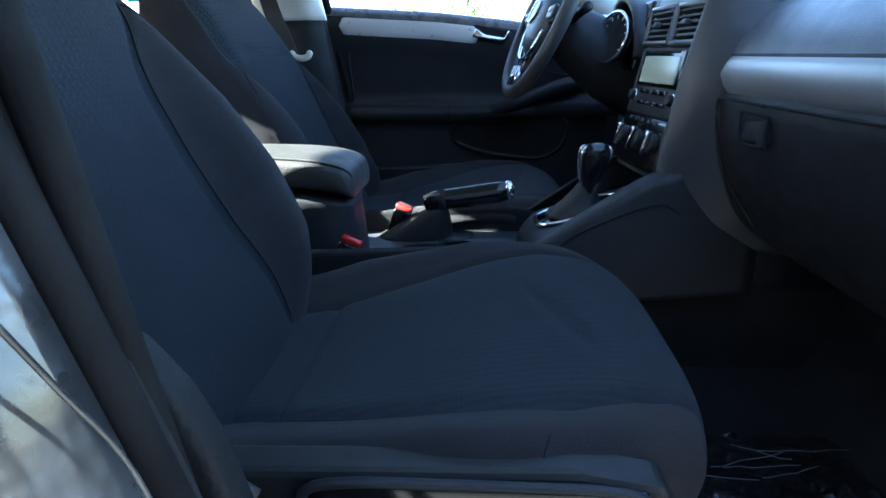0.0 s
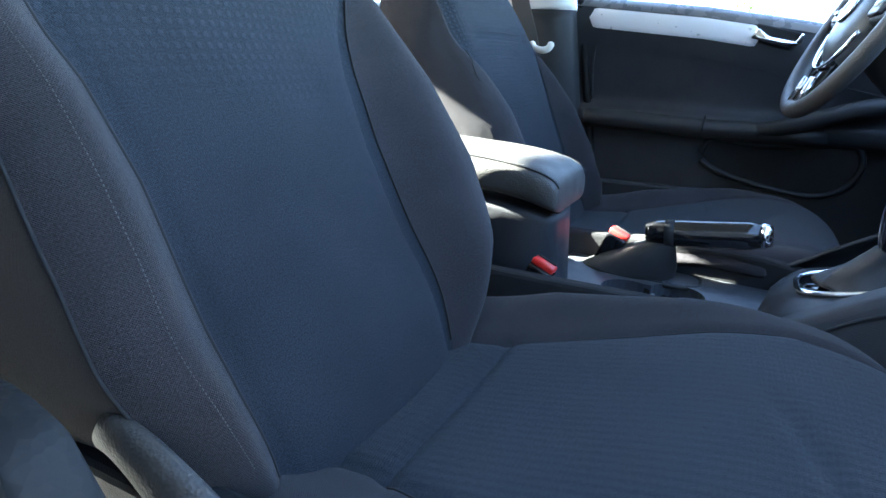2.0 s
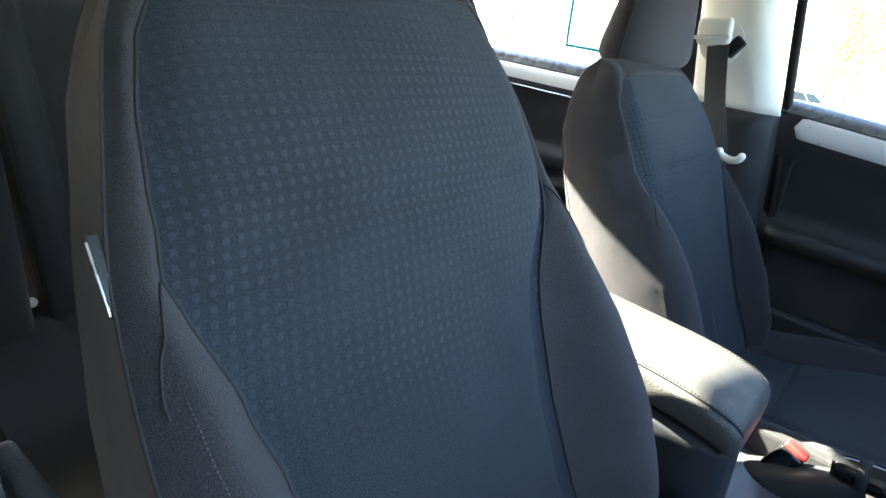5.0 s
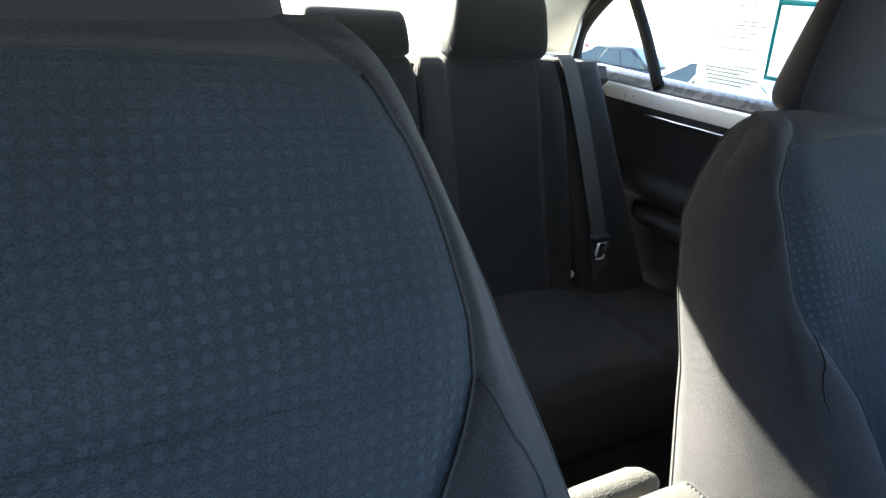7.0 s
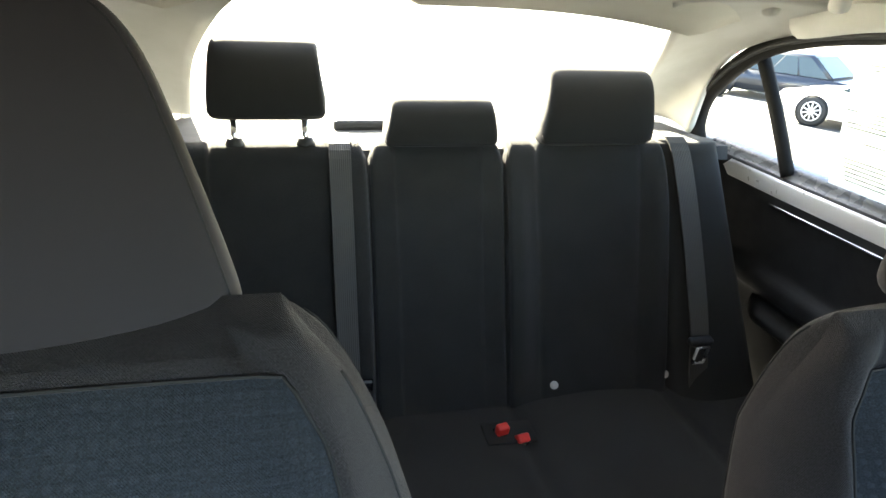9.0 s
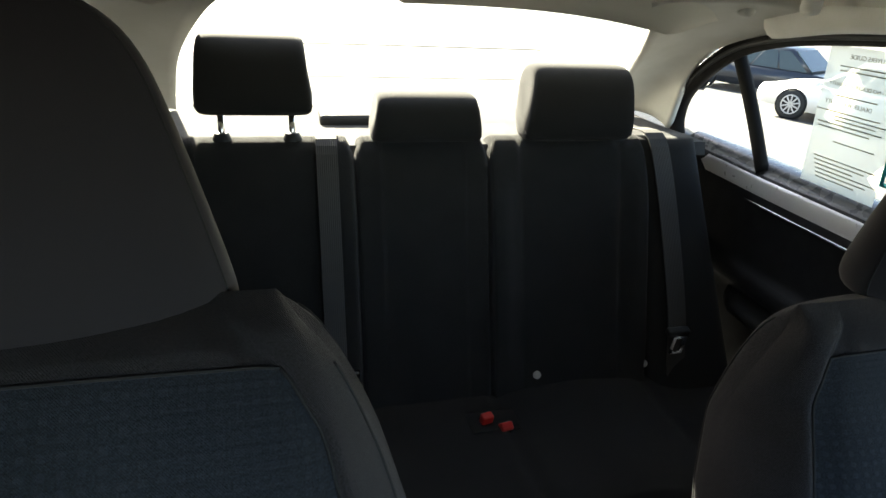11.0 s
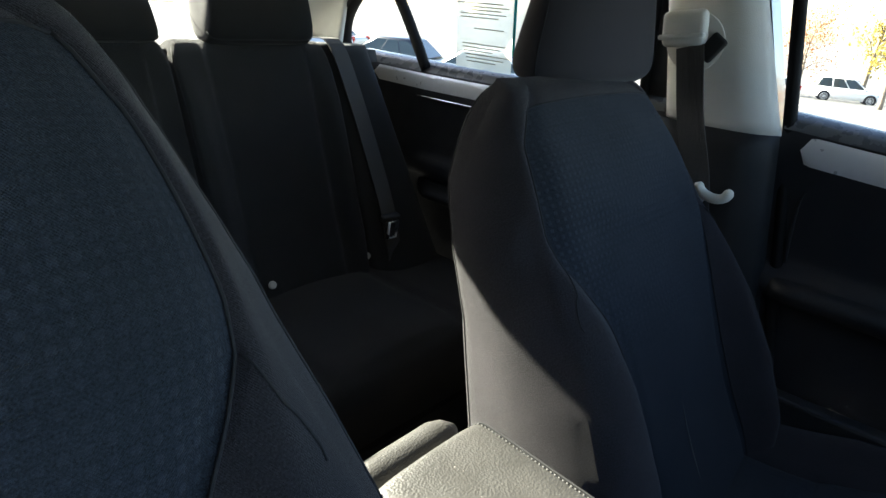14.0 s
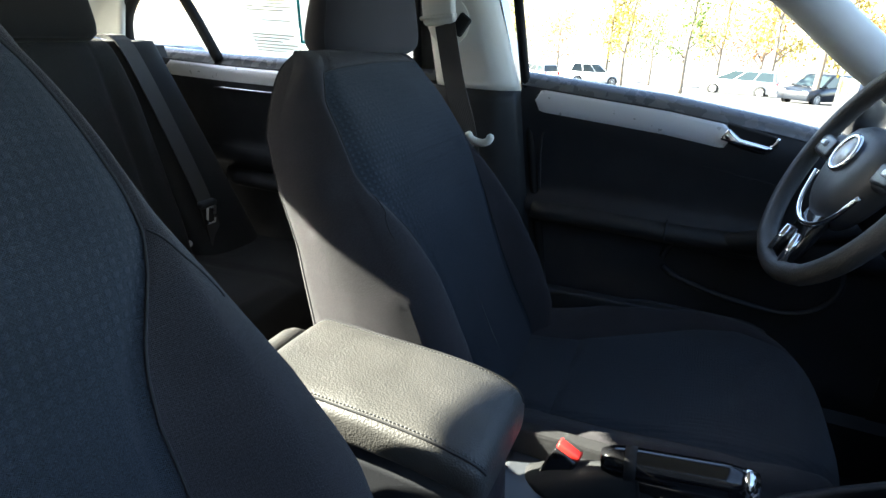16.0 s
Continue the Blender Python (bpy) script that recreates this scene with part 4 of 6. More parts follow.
    for j in (b1 - 1, b2):
        tube("seam", Q[k:e, j] + up, 0.0014, SEAM, st, n=5)
    tube("seam", Q[k, b1 - 1 : b2 + 1] + up, 0.0022, SEAM, st, n=6)
    outer = (b0 + 2 if inner > 0 else b3 - 3)
    tube("side_piping", Q[8:e, outer] + up, 0.0010, SEAM, st, n=5)
    tube("corner_seam", [Q[e, j] + up for j in (range(0, b0 + 9) if inner > 0 else range(b3 - 9, Q.shape[1]))], 0.0012, SEAM, st, n=5)
    bx, bz = bx + cx, bz + cz + 0.082

    # base trim, recliner covers, adjuster panel
    base = [(-0.13, -0.06), (0.40, -0.045), (0.46, -0.055), (0.478, -0.09), (0.46, -0.135), (0.40, -0.15), (-0.10, -0.15), (-0.14, -0.12)]
    for s in (-1, 1):
        extrude("side_trim", [(bx + a, bz + b) for a, b in base], "y", cy + s * 0.238, cy + s * (0.272 if s != inner else 0.262), PLASTIC if s != inner else CARPET, st, bev=0.006)
    o = -inner
    if inner > 0:
        yo = cy + o * 0.284
        cover = smooth_line([(bx + 0.004, yo, bz - 0.014), (bx + 0.030, yo, bz - 0.004), (bx + 0.075, yo, bz - 0.026), (bx + 0.150, yo, bz - 0.082)], 20)
        tube("recliner_cover", cover, np.interp(np.linspace(0, 1, 20), (0, 0.12, 0.6, 1), (0.006, 0.017, 0.026, 0.026)), VINYL, st, n=14, flat=0.5, up=(0, 1, 0))
    part("front_trim", rounded((0.05, 0.42, 0.05), 0.015, pose(bx + 0.44, cy, bz - 0.125)), PLASTIC, st)
    o = -inner
    ax, az, ay = bx + 0.322, bz - 0.078, cy + o * 0.276
    ap = part("adjuster_panel", rounded((0.250, 0.006, 0.044), 0.003, pose(ax, ay, az)), GLOSS, st)
    part("height_lever", rounded((0.108, 0.014, 0.024), 0.006, pose(ax + 0.060, ay + o * 0.006, az - 0.004)), PLASTIC, ap)
    part("recline_lever", rounded((0.112, 0.014, 0.024), 0.006, pose(ax - 0.060, ay + o * 0.006, az - 0.004)), PLASTIC, ap)
    tube("panel_rim", [(ax + 0.128 * math.copysign(abs(math.cos(q)) ** 0.35, math.cos(q)), ay + o * 0.003, az + 0.025 * math.copysign(abs(math.sin(q)) ** 0.5, math.sin(q))) for q in np.linspace(0, 2 * np.pi, 48, endpoint=False)], 0.0042, SOFT, ap, n=8, close=True)
    for s in (-1, 1):
        part("rail", rounded((0.50, 0.03, 0.05), 0.006, pose(bx + 0.18, cy + s * 0.19, FLOOR_Z + 0.025)), DARK, st)
        for xx in (0.0, 0.36):
            part("leg", rounded((0.04, 0.03, bz - 0.26 - FLOOR_Z), 0.005, pose(bx + xx, cy + s * 0.19, (bz - 0.26 + FLOOR_Z) / 2 + 0.02)), DARK, st)
    part("cushion_pan", rounded((0.46, 0.42, 0.03), 0.006, pose(bx + 0.18, cy, bz - 0.150)), DARK, st)
    return st


PASS = (-0.468, -0.015, 0.571)
DRIVE = (0.351, -0.056, 0.491)
seat("front_seat", "dark cloth front passenger seat with patterned centre panels", *PASS, 1, -0.022, hy=-0.039, cx=-0.007, cy2=0.034, cz=-0.006)
seat("front_seat", "dark cloth driver's seat with a patterned centre panel", *DRIVE, -1, 0.014, hy=0.096, cx=0.017, cy2=0.025, cz=0.058)


def buckle(name, label, x, y, z, lean):
    b = thing(name, label, "belt buckle", "front belt buckles", at=(x, y, z - 0.10))
    m = pose(x, y, z, 0, lean, -8)
    body = part("body", rounded((0.036, 0.024, 0.075), 0.005, m @ pose(0, 0, -0.040)), GLOSS, b)
    part("release_button", rounded((0.034, 0.017, 0.010), 0.003, m @ pose(0, 0, 0.001)), RED, body, "red release button")
    part("slot", rounded((0.028, 0.003, 0.004), 0.001, m @ pose(0, 0.006, 0.006)), DARK, body)
    part("stalk", rounded((0.026, 0.012, 0.14), 0.004, m @ pose(0, 0, -0.13)), PLASTIC, b)
    return b


buckle("belt_buckle", "black seat belt buckle with a red button", 0.088, -0.160, 0.600, 20)
buckle("belt_buckle", "black seat belt buckle with a red button", 0.142, 0.080, 0.594, 20)

# ---- rear bench ----
bench = thing("back_bench", "dark cloth rear bench with three headrests", "car seat", at=(-0.8, 0, FLOOR_Z))
RC = -0.035
RB = (-0.935, 0.512)


def rear_back(y0, y1, name, swell=1.0):
    """One section of the rear backrest."""
    w, mid = (y1 - y0) / 2, (y0 + y1) / 2
    front = [(0.02, -0.03), (0.0, 0.02), (-0.045, 0.14), (-0.092, 0.28), (-0.138, 0.41), (-0.168, 0.49), (-0.185, 0.518)]
    back = [(-0.210, 0.528), (-0.250, 0.514), (-0.262, 0.46), (-0.19, 0.18), (-0.13, -0.05)]
    prof = smooth_line(front + back, 60)
    zz = prof[:, 1]
    W = np.full(60, w - 0.002) - np.interp(zz, (0.0, 0.49, 0.53), (0, 0.0, 0.010))
    top = int(np.argmax(zz))
    C = np.minimum(W - 0.03, np.interp(zz, (0, 0.3, 0.6), (w * 0.62, w * 0.62, w * 0.66)))
    HB = np.where(np.arange(60) < top - 3, np.interp(zz, (0.0, 0.1, 0.4, 0.5), (0.004, 0.018, 0.018, 0.0)), 0.0)
    spine = np.stack([np.interp(zz, (-0.05, 0.50), (-0.06, -0.213)), np.clip(zz, -0.05, 0.495)], 1)
    P, uv, (b0, b1, b2, b3) = pad(prof, W, C, HB * 0.8 * swell, 0.009, spine, 1.0, groove=0.0015 * swell)
    P = P + np.array((RB[0], mid, RB[1]))
    grid(name, P, CLOTH_REAR, bench, "", uv)
    tube("seam", P[3:top, b0] + (0.001, 0, 0), 0.0016, SEAM, bench, n=5)


rear_back(0.103, 0.480, "backrest")
rear_back(-0.182, 0.101, "backrest", 0.0)
rear_back(-0.550, -0.184, "backrest")
for s in (-1, 1):
    # side wings beside the door
    y0 = RC + s * 0.545 + (0.0 if s > 0 else -0.02)
    rings = []
    for k in np.linspace(0, 1, 30):
        x, z = RB[0] + 0.02 - 0.23 * k, RB[1] - 0.02 + 0.54 * k
        w, d = 0.110 - 0.020 * k, 0.075 - 0.03 * k
        rings.append([(x + d * math.copysign(abs(math.cos(a)) ** 0.7, math.cos(a)) - 0.02, y0 + s * 0.025 + w * math.copysign(abs(math.sin(a)) ** 0.8, math.sin(a)) + s * 0.06 * (1 - k), z) for a in np.linspace(0, 2 * np.pi, 24, endpoint=False)])
    loft("side_bolster", rings, CLOTH_REAR, bench)
# cushion
line = smooth_line([(-0.06, -0.005), (0.0, 0.0), (0.12, 0.0), (0.23, 0.008), (0.31, 0.010), (0.35, -0.008), (0.37, -0.05), (0.365, -0.11), (0.345, -0.18)], 60)
rows, uv = [], []
for i, (x, z) in enumerate(line):
    row = []
    for y in np.linspace(-0.69, 0.69, 90):
        dip = 0.012 * math.exp(-((abs(y - RC) - 0.14) / 0.012) ** 2) + 0.010 * math.exp(-((abs(y - RC) - 0.50) / 0.012) ** 2)
        dip -= 0.012 * math.exp(-((abs(y - RC) - 0.33) / 0.13) ** 2)
        row.append((RB[0] + x, y, RB[1] + z - dip * (1 if x < 0.34 else 0.3)))
    rows.append(row)
    uv.append([(y, i * 0.012) for y in np.linspace(-0.69, 0.69, 90)])
grid("cushion", rows, CLOTH_REAR, bench, "", uv, flip=True)
for y in (RC - 0.14, RC + 0.14, RC + 0.50, RC - 0.50):
    tube("seam", [(RB[0] + x, y, RB[1] + z - 0.011) for x, z in line[4:44]], 0.002, SEAM, bench, n=5)
part("base", rounded((0.36, 1.36, 0.16), 0.02, pose(-0.77, 0, 0.35)), CARPET, bench)


def rear_headrest(y, up, w, h, posts):
    x, z = -1.148, 1.030 + up + h
    rings = []
    for k in np.linspace(-1, 1, 27):
        f = max(0.02, 1 - abs(k) ** 6) ** 0.35
        yy = w * math.copysign(abs(math.sin(k * math.pi / 2)) ** 0.95, k)
        ring = []
        for a in np.linspace(0, 2 * np.pi, 36, endpoint=False):
            ca, sa = math.cos(a), math.sin(a)
            rx = 0.052 * math.copysign(abs(ca) ** 0.72, ca)
            rz = h * math.copysign(abs(sa) ** 0.62, sa)
            ring.append((x + rx * (0.4 + 0.6 * f) - 0.16 * rz, y + yy * (1 - 0.055 * rz / h), z + rz * (0.25 + 0.75 * f)))
        rings.append(ring)
    hr = loft("headrest", rings, CLOTH_REAR, bench, "padded dark rear headrest" if not posts else "raised rear headrest on two steel posts")
    P = np.array(rings)
    tube("piping", [P[i, 31] for i in range(1, 26)], 0.0018, SEAM, hr, n=5)
    for s in (-1, 1):
        tube("post", [(x + 0.02, y + s * 0.066, 1.00), (x + 0.005, y + s * 0.066, z - h + 0.02)], 0.0065, CHROME, hr, n=10)
        part("collar", cyl(0.019, 0.013, 0.016, pose(x + 0.016, y + s * 0.066, 1.045), 16, 0.003), PLASTIC, hr)


rear_headrest(-0.368, 0.057, 0.102, 0.073, True)
rear_headrest(-0.032, 0.003, 0.110, 0.049, False)
rear_headrest(0.304, 0.002, 0.121, 0.080, False)


def round_tab(name, y, z):
    o = part(name, cyl(0.0095, 0.0085, 0.008, pose(-0.938, y, z, 0, 72, 0), 18, 0.002), IVORY_DULL, None)
    return tagged(o, "small round pale child-seat anchor tab on the seat", "anchor tab", "child-seat anchor tabs")


IVORY_DULL = Nodes("dull_white_plastic", (0.45, 0.44, 0.42), 0.6).mat
for y in (0.205, 0.475, -0.30, -0.57):
    round_tab("anchor_tab", y, 0.545)
for i, (x, y, z, ry, h) in enumerate(((-0.846, 0.058, 0.520, 20, 0.032), (-0.824, 0.094, 0.516, 55, 0.022))):
    b = thing("rear_buckle", "red-topped rear seat belt buckle in the seat crease", "belt buckle", "rear belt buckles", at=(x, y, z - 0.02))
    body = part("body", rounded((0.024, 0.034, 0.05), 0.005, pose(x - 0.01, y, z - 0.028, 0, ry, 10)), GLOSS, b)
    part("release_button", rounded((0.018, 0.026, h), 0.004, pose(x + 0.002, y, z, 0, ry - 10, 12)), RED, body, "red release button")
# flat black pad stands for the shade in the recess around the buckles
part("buckle_recess_shade", rounded((0.060, 0.105, 0.008), 0.003, pose(-0.845, 0.074, 0.512)), DARK, bench)
rb = thing("rear_seat_belt", "black rear seat belt with a steel latch plate", "seat belt", "rear seat belts", at=(-0.95, 0.53, 0.7))
ribbon("strap", smooth_line([(-1.19, 0.50, 1.045), (-1.125, 0.505, 1.042), (-1.08, 0.515, 0.97), (-1.01, 0.528, 0.82), (-0.935, 0.530, 0.67), (-0.905, 0.53, 0.58), (-0.89, 0.54, 0.50)], 36), 0.046, (0, 1, 0), WEB, rb)
part("holder", rounded((0.02, 0.056, 0.018), 0.006, pose(-0.915, 0.526, 0.645, 0, 15, 0)), PLASTIC, rb)
tube("latch_plate", [(-0.905 + 0.006 * (1 if b > 0 else 0), 0.524 + 0.013 * a, 0.617 + 0.022 * b) for a, b in ((-1, -1), (-1, 1), (1, 1), (1, -1))], 0.004, STEEL, rb, "bright steel latch plate", n=6, close=True)
rm = thing("rear_seat_belt", "black centre rear belt lying down the backrest", "seat belt", "rear seat belts", at=(-1.0, -0.25, 0.8))
ribbon("strap", smooth_line([(-1.17, -0.238, 1.050), (-1.108, -0.238, 1.035), (-1.075, -0.238, 0.965), (-1.015, -0.238, 0.82), (-0.945, -0.238, 0.63), (-0.905, -0.236, 0.53)], 36), 0.042, (0, 1, 0), WEB, rm)
part("tongue", rounded((0.012, 0.03, 0.03), 0.004, pose(-0.928, -0.208, 0.60, 0, 15, 0)), GLOSS, rm)
# grab handle
gh = thing("grab_handle", "pale beige grab handle folded up on the roof rail", "grab handle", at=(-0.93, 0.57, 1.35))
tube("grip", smooth_line([(-1.008, 0.566, 1.330), (-0.998, 0.566, 1.352), (-0.975, 0.568, 1.366), (-0.933, 0.570, 1.371), (-0.891, 0.568, 1.370), (-0.868, 0.566, 1.358), (-0.858, 0.566, 1.342)], 40), 0.011, BEIGE, gh, n=10)
for x, z in ((-1.010, 1.328), (-0.857, 1.342)):
    part("foot", rounded((0.034, 0.026, 0.044), 0.011, pose(x, 0.568, z)), BEIGE, gh)

# ---- centre console ----
GREY = grained("satin_grey_plastic", (0.034, 0.038, 0.045), (0.046, 0.050, 0.057), 0.36, 900.0, 0.0002, 0.6)


def carve(name, solid, cutters, mat, parent, label=""):
    """A solid with pieces cut out of it."""
    me = bpy.data.meshes.new(name)
    solid.to_mesh(me)
    solid.free()
    ob = new(name, me)
    rest = []
    for c in cutters:
        cm = bpy.data.meshes.new("cut")
        c.to_mesh(cm)
        c.free()
        co = new("cut", cm)
        rest.append(co)
        mod = ob.modifiers.new("cut", "BOOLEAN")
        mod.object, mod.operation, mod.solver = co, "DIFFERENCE", "EXACT"
    dg = bpy.context.evaluated_depsgraph_get()
    done = bpy.data.meshes.new_from_object(ob.evaluated_get(dg))
    ob.modifiers.clear()
    ob.data = done
    for co in rest:
        bpy.data.objects.remove(co)
    done.materials.clear()
    done.materials.append(mat)
    ob.name = name
    if parent is not None:
        ob.parent = parent
        ob.matrix_parent_inverse = Matrix.Translation(-world_place(parent))
    if label:
        tagged(ob, label)
    return ob


def shift(ob, dx, dy, dz):
    ob.location = Vector(ob.location) + Vector((dx, dy, dz))


con = thing("centre_console", "dark centre console with cup holders and gear gate", "console", at=(0.3, 0, FLOOR_Z))
# tray with two cup holders
tray = rounded((0.36, 0.235, 0.10), 0.010, pose(0.295, 0.010, 0.515))
cups = [cyl(0.043, 0.039, 0.12, pose(x, -0.012 + (x - 0.244) * 0.35, 0.565)) for x in (0.244, 0.313)] + [rounded((0.07, 0.05, 0.12), 0.004, pose(0.278, 0.0, 0.575))]
carve("tray", tray, cups, GREY, con, "satin grey tray with two round cup holders")
# cup floors and walls blackened to stand for the shade inside
for x in (0.244, 0.313):
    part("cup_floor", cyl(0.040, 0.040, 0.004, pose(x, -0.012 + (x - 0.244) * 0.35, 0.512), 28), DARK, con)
    cyy = -0.012 + (x - 0.244) * 0.35
    side = [a for a in np.linspace(0, 2 * np.pi, 40) if (math.cos(a) < 0.72 if x < 0.28 else math.cos(a) > -0.72)]
    side = sorted(side, key=lambda a: (a + math.pi) % (2 * math.pi)) if x > 0.28 else side
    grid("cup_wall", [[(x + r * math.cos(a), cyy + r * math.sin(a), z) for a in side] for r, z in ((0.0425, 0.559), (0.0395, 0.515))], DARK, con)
    part("cup_spring", rounded((0.006, 0.010, 0.018), 0.002, pose(x - 0.034, cyy, 0.548)), STEEL, con)
# console flanks, rising to the dash
for s, y0 in ((-1, -0.118), (1, 0.138)):
    rows = []
    for x in np.linspace(-0.20, 0.80, 50):
        top = float(np.interp(x, (-0.20, 0.17, 0.20, 0.40, 0.44, 0.517, 0.626, 0.70, 0.80), (0.56, 0.56, 0.565, 0.568, 0.594, 0.648, 0.718, 0.745, 0.775)))
        low = (0.515 if s < 0 else 0.34) + 0.024 * max(0.0, x - 0.55) / 0.25
        rows.append([(x, y0 + s * 0.022 * math.sin(0.5 * math.pi * (1 - u)) + (-s * 0.02 if u > 0.96 else 0), low + (top - low) * u) for u in np.linspace(0, 1, 26)])
    o = grid("side_panel", rows, SOFT, con, flip=s > 0)
    o.modifiers.new("thick", "SOLIDIFY").thickness = 0.006
part("tunnel_side", rounded((0.70, 0.02, 0.26), 0.004, pose(0.62, -0.098, 0.40)), CARPET, con)
# inset knee panel line on the passenger's flank
tube("panel_seam", [(p[0], -0.1335, p[1]) for p in smooth_line([(0.47, 0.596), (0.515, 0.632), (0.58, 0.664), (0.640, 0.684), (0.662, 0.680), (0.70, 0.650), (0.752, 0.611), (0.750, 0.598), (0.712, 0.576), (0.64, 0.566), (0.56, 0.560)], 60)], 0.0022, SEAM, con, n=6)
# gate housing
gate = []
for x in np.linspace(0.425, 0.72, 24):
    k = (x - 0.425) / 0.295
    w = 0.112 * math.sqrt(max(0.0, 1 - max(0.0, 1 - k / 0.22) ** 2.2)) + 0.006
    z = 0.568 + 0.032 * min(1.0, (k / 0.16)) ** 0.6 + 0.085 * k
    gate.append([(x, 0.010 + w * a, z - 0.045 * max(0.0, abs(a) - 0.72) ** 2 / 0.08 * 0.35) for a in np.linspace(-1, 1, 31)])
o = grid("gate_housing", gate, SOFT, con, flip=True)
o.modifiers.new("thick", "SOLIDIFY").thickness = 0.006


def gate_z(x):
    return 0.600 + 0.085 * (x - 0.425) / 0.295


ring = [(0.542 + 0.078 * math.copysign(abs(math.cos(a)) ** 0.6, math.cos(a)), 0.016 + 0.052 * math.copysign(abs(math.sin(a)) ** 0.6, math.sin(a))) for a in np.linspace(0, 2 * np.pi, 48, endpoint=False)]
part_pts = [(x, y, gate_z(x) + 0.004) for x, y in ring]
tube("gate_rim", part_pts, 0.0042, CHROME, con, "chrome gear gate rim", n=8, close=True)
gp = loft("gate_plate", [[(x, y, gate_z(x) - 0.004) for x, y in ring], [(x, y, gate_z(x) + 0.001) for x, y in ring]], GLOSS, con)
sh = thing("gear_lever", "chrome and black gear lever with a leather boot", "gear lever", at=(0.535, 0.0, 0.64))
rings = []
for k in np.linspace(0, 1, 14):
    r = 0.036 * (1 - k) ** 1.2 + 0.015
    c = (0.535 + 0.018 * k, 0.004 - 0.008 * k, gate_z(0.53) + 0.002 + 0.062 * k)
    rings.append([(c[0] + r * 1.1 * math.cos(a) * (1 + 0.06 * math.sin(5 * a + 6 * k)), c[1] + r * 0.85 * math.sin(a) * (1 + 0.08 * math.cos(4 * a - 5 * k)), c[2] + 0.003 * math.sin(7 * a + 9 * k) * (1 - k)) for a in np.linspace(0, 2 * np.pi, 32, endpoint=False)])
loft("boot", rings, PLASTIC, sh, "creased leather boot")
kn = []
for k in np.r_[np.linspace(0, 0.80, 20), 0.80 + 0.20 * np.sin(np.linspace(0.08, 1, 14) * math.pi / 2)]:
    dome = math.sqrt(max(0.0004, 1 - (max(0.0, k - 0.80) / 0.2) ** 2)) ** 0.8
    grow = math.sin(min(1.0, k / 0.8) * math.pi / 2) ** 2
    rx, ry = (0.0150 + 0.0135 * grow) * dome, (0.0140 + 0.0075 * grow) * dome
    c = (0.553 + 0.013 * k, -0.004 - 0.004 * k, gate_z(0.53) + 0.045 + 0.094 * k)
    kn.append([(c[0] + rx * math.copysign(abs(math.cos(a)) ** 0.85, math.cos(a)), c[1] + ry * math.copysign(abs(math.sin(a)) ** 0.85, math.sin(a)), c[2]) for a in np.linspace(0, 2 * np.pi, 48, endpoint=False)])
knob = loft("knob", kn, GLOSS, sh, "glossy black knob")
KN = np.array(kn)
for j, lo, hi in ((28, 4, 27), (20, 4, 27), (44, 14, 27), (4, 14, 27)):
    tube("knob_trim", KN[lo:hi, j], np.interp(np.arange(hi - lo), (0, 3, hi - lo - 3, hi - lo - 1), (0.0010, 0.0030, 0.0030, 0.0012)), CHROME, knob, "chrome trim", n=8)

shift(con, -0.063, 0, -0.03)
shift(sh, -0.063, 0.002, -0.034)
# storage box and padded armrest
ar = thing("armrest", "black vinyl centre armrest with grey stitching", "armrest", at=(0.05, -0.01, 0.5))
AY = -0.018
rings = []
for k in np.linspace(0, 1, 16):
    z = 0.46 + 0.215 * k
    xf = 0.212 - 0.016 * k
    rings.append([(0.02 + (xf - 0.02) * math.copysign(abs(math.cos(a)) ** 0.45, math.cos(a)) if math.cos(a) > 0 else 0.02 - 0.16 * abs(math.cos(a)) ** 0.4, AY + 0.072 * math.copysign(abs(math.sin(a)) ** 0.45, math.sin(a)), z - 0.020 * max(0.0, math.cos(a)) * k) for a in np.linspace(0, 2 * np.pi, 40, endpoint=False)])
loft("box", rings, SOFT, ar)
lid = []
for k in np.linspace(-1, 1, 40):
    x = 0.058 + 0.146 * math.sin(k * math.pi / 2)
    f = (1 - abs(k) ** 8) ** 0.5 if abs(k) < 1 else 0.0
    f = max(f, 0.03)
    zc = 0.712 - 0.028 * max(0.0, k) ** 2.2 - 0.006 * k
    ring = []
    for a in np.linspace(0, 2 * np.pi, 44, endpoint=False):
        ca, sa = math.cos(a), math.sin(a)
        w = 0.084 * math.copysign(abs(ca) ** 0.38, ca) * (1 - 0.18 * max(0.0, k - 0.55))
        h = (0.024 if sa > 0 else 0.030) * math.copysign(abs(sa) ** 0.5, sa)
        ring.append((x, AY + w * (0.75 + 0.25 * f), zc + h * f + 0.003 * (1 - (w / 0.084) ** 2)))
    lid.append(ring)
lido = loft("lid", lid, VINYL, ar, "padded vinyl lid")
L = np.array(lid)
for j, s in ((5, 1), (17, -1)):
    p = L[2:38, j] + (0, s * 0.0006, 0.0012)
    tube("lid_seam", p, 0.0012, SEAM, lido, n=5)
    dense = smooth_line(p + (0, -s * 0.004, 0.0008), 130)
    for i in range(0, 128, 2):
        tube("stitch", dense[i : i + 2], 0.0009, STITCH, lido, n=4)
hinge = [(-0.124, AY + 0.080 * s, 0.698) for s in np.linspace(-1, 1, 12)]
tube("hinge_roll", hinge, np.r_[0.008, 0.018, np.full(8, 0.022), 0.018, 0.008], VINYL, ar, n=18)

shift(ar, -0.114, -0.044, 0)
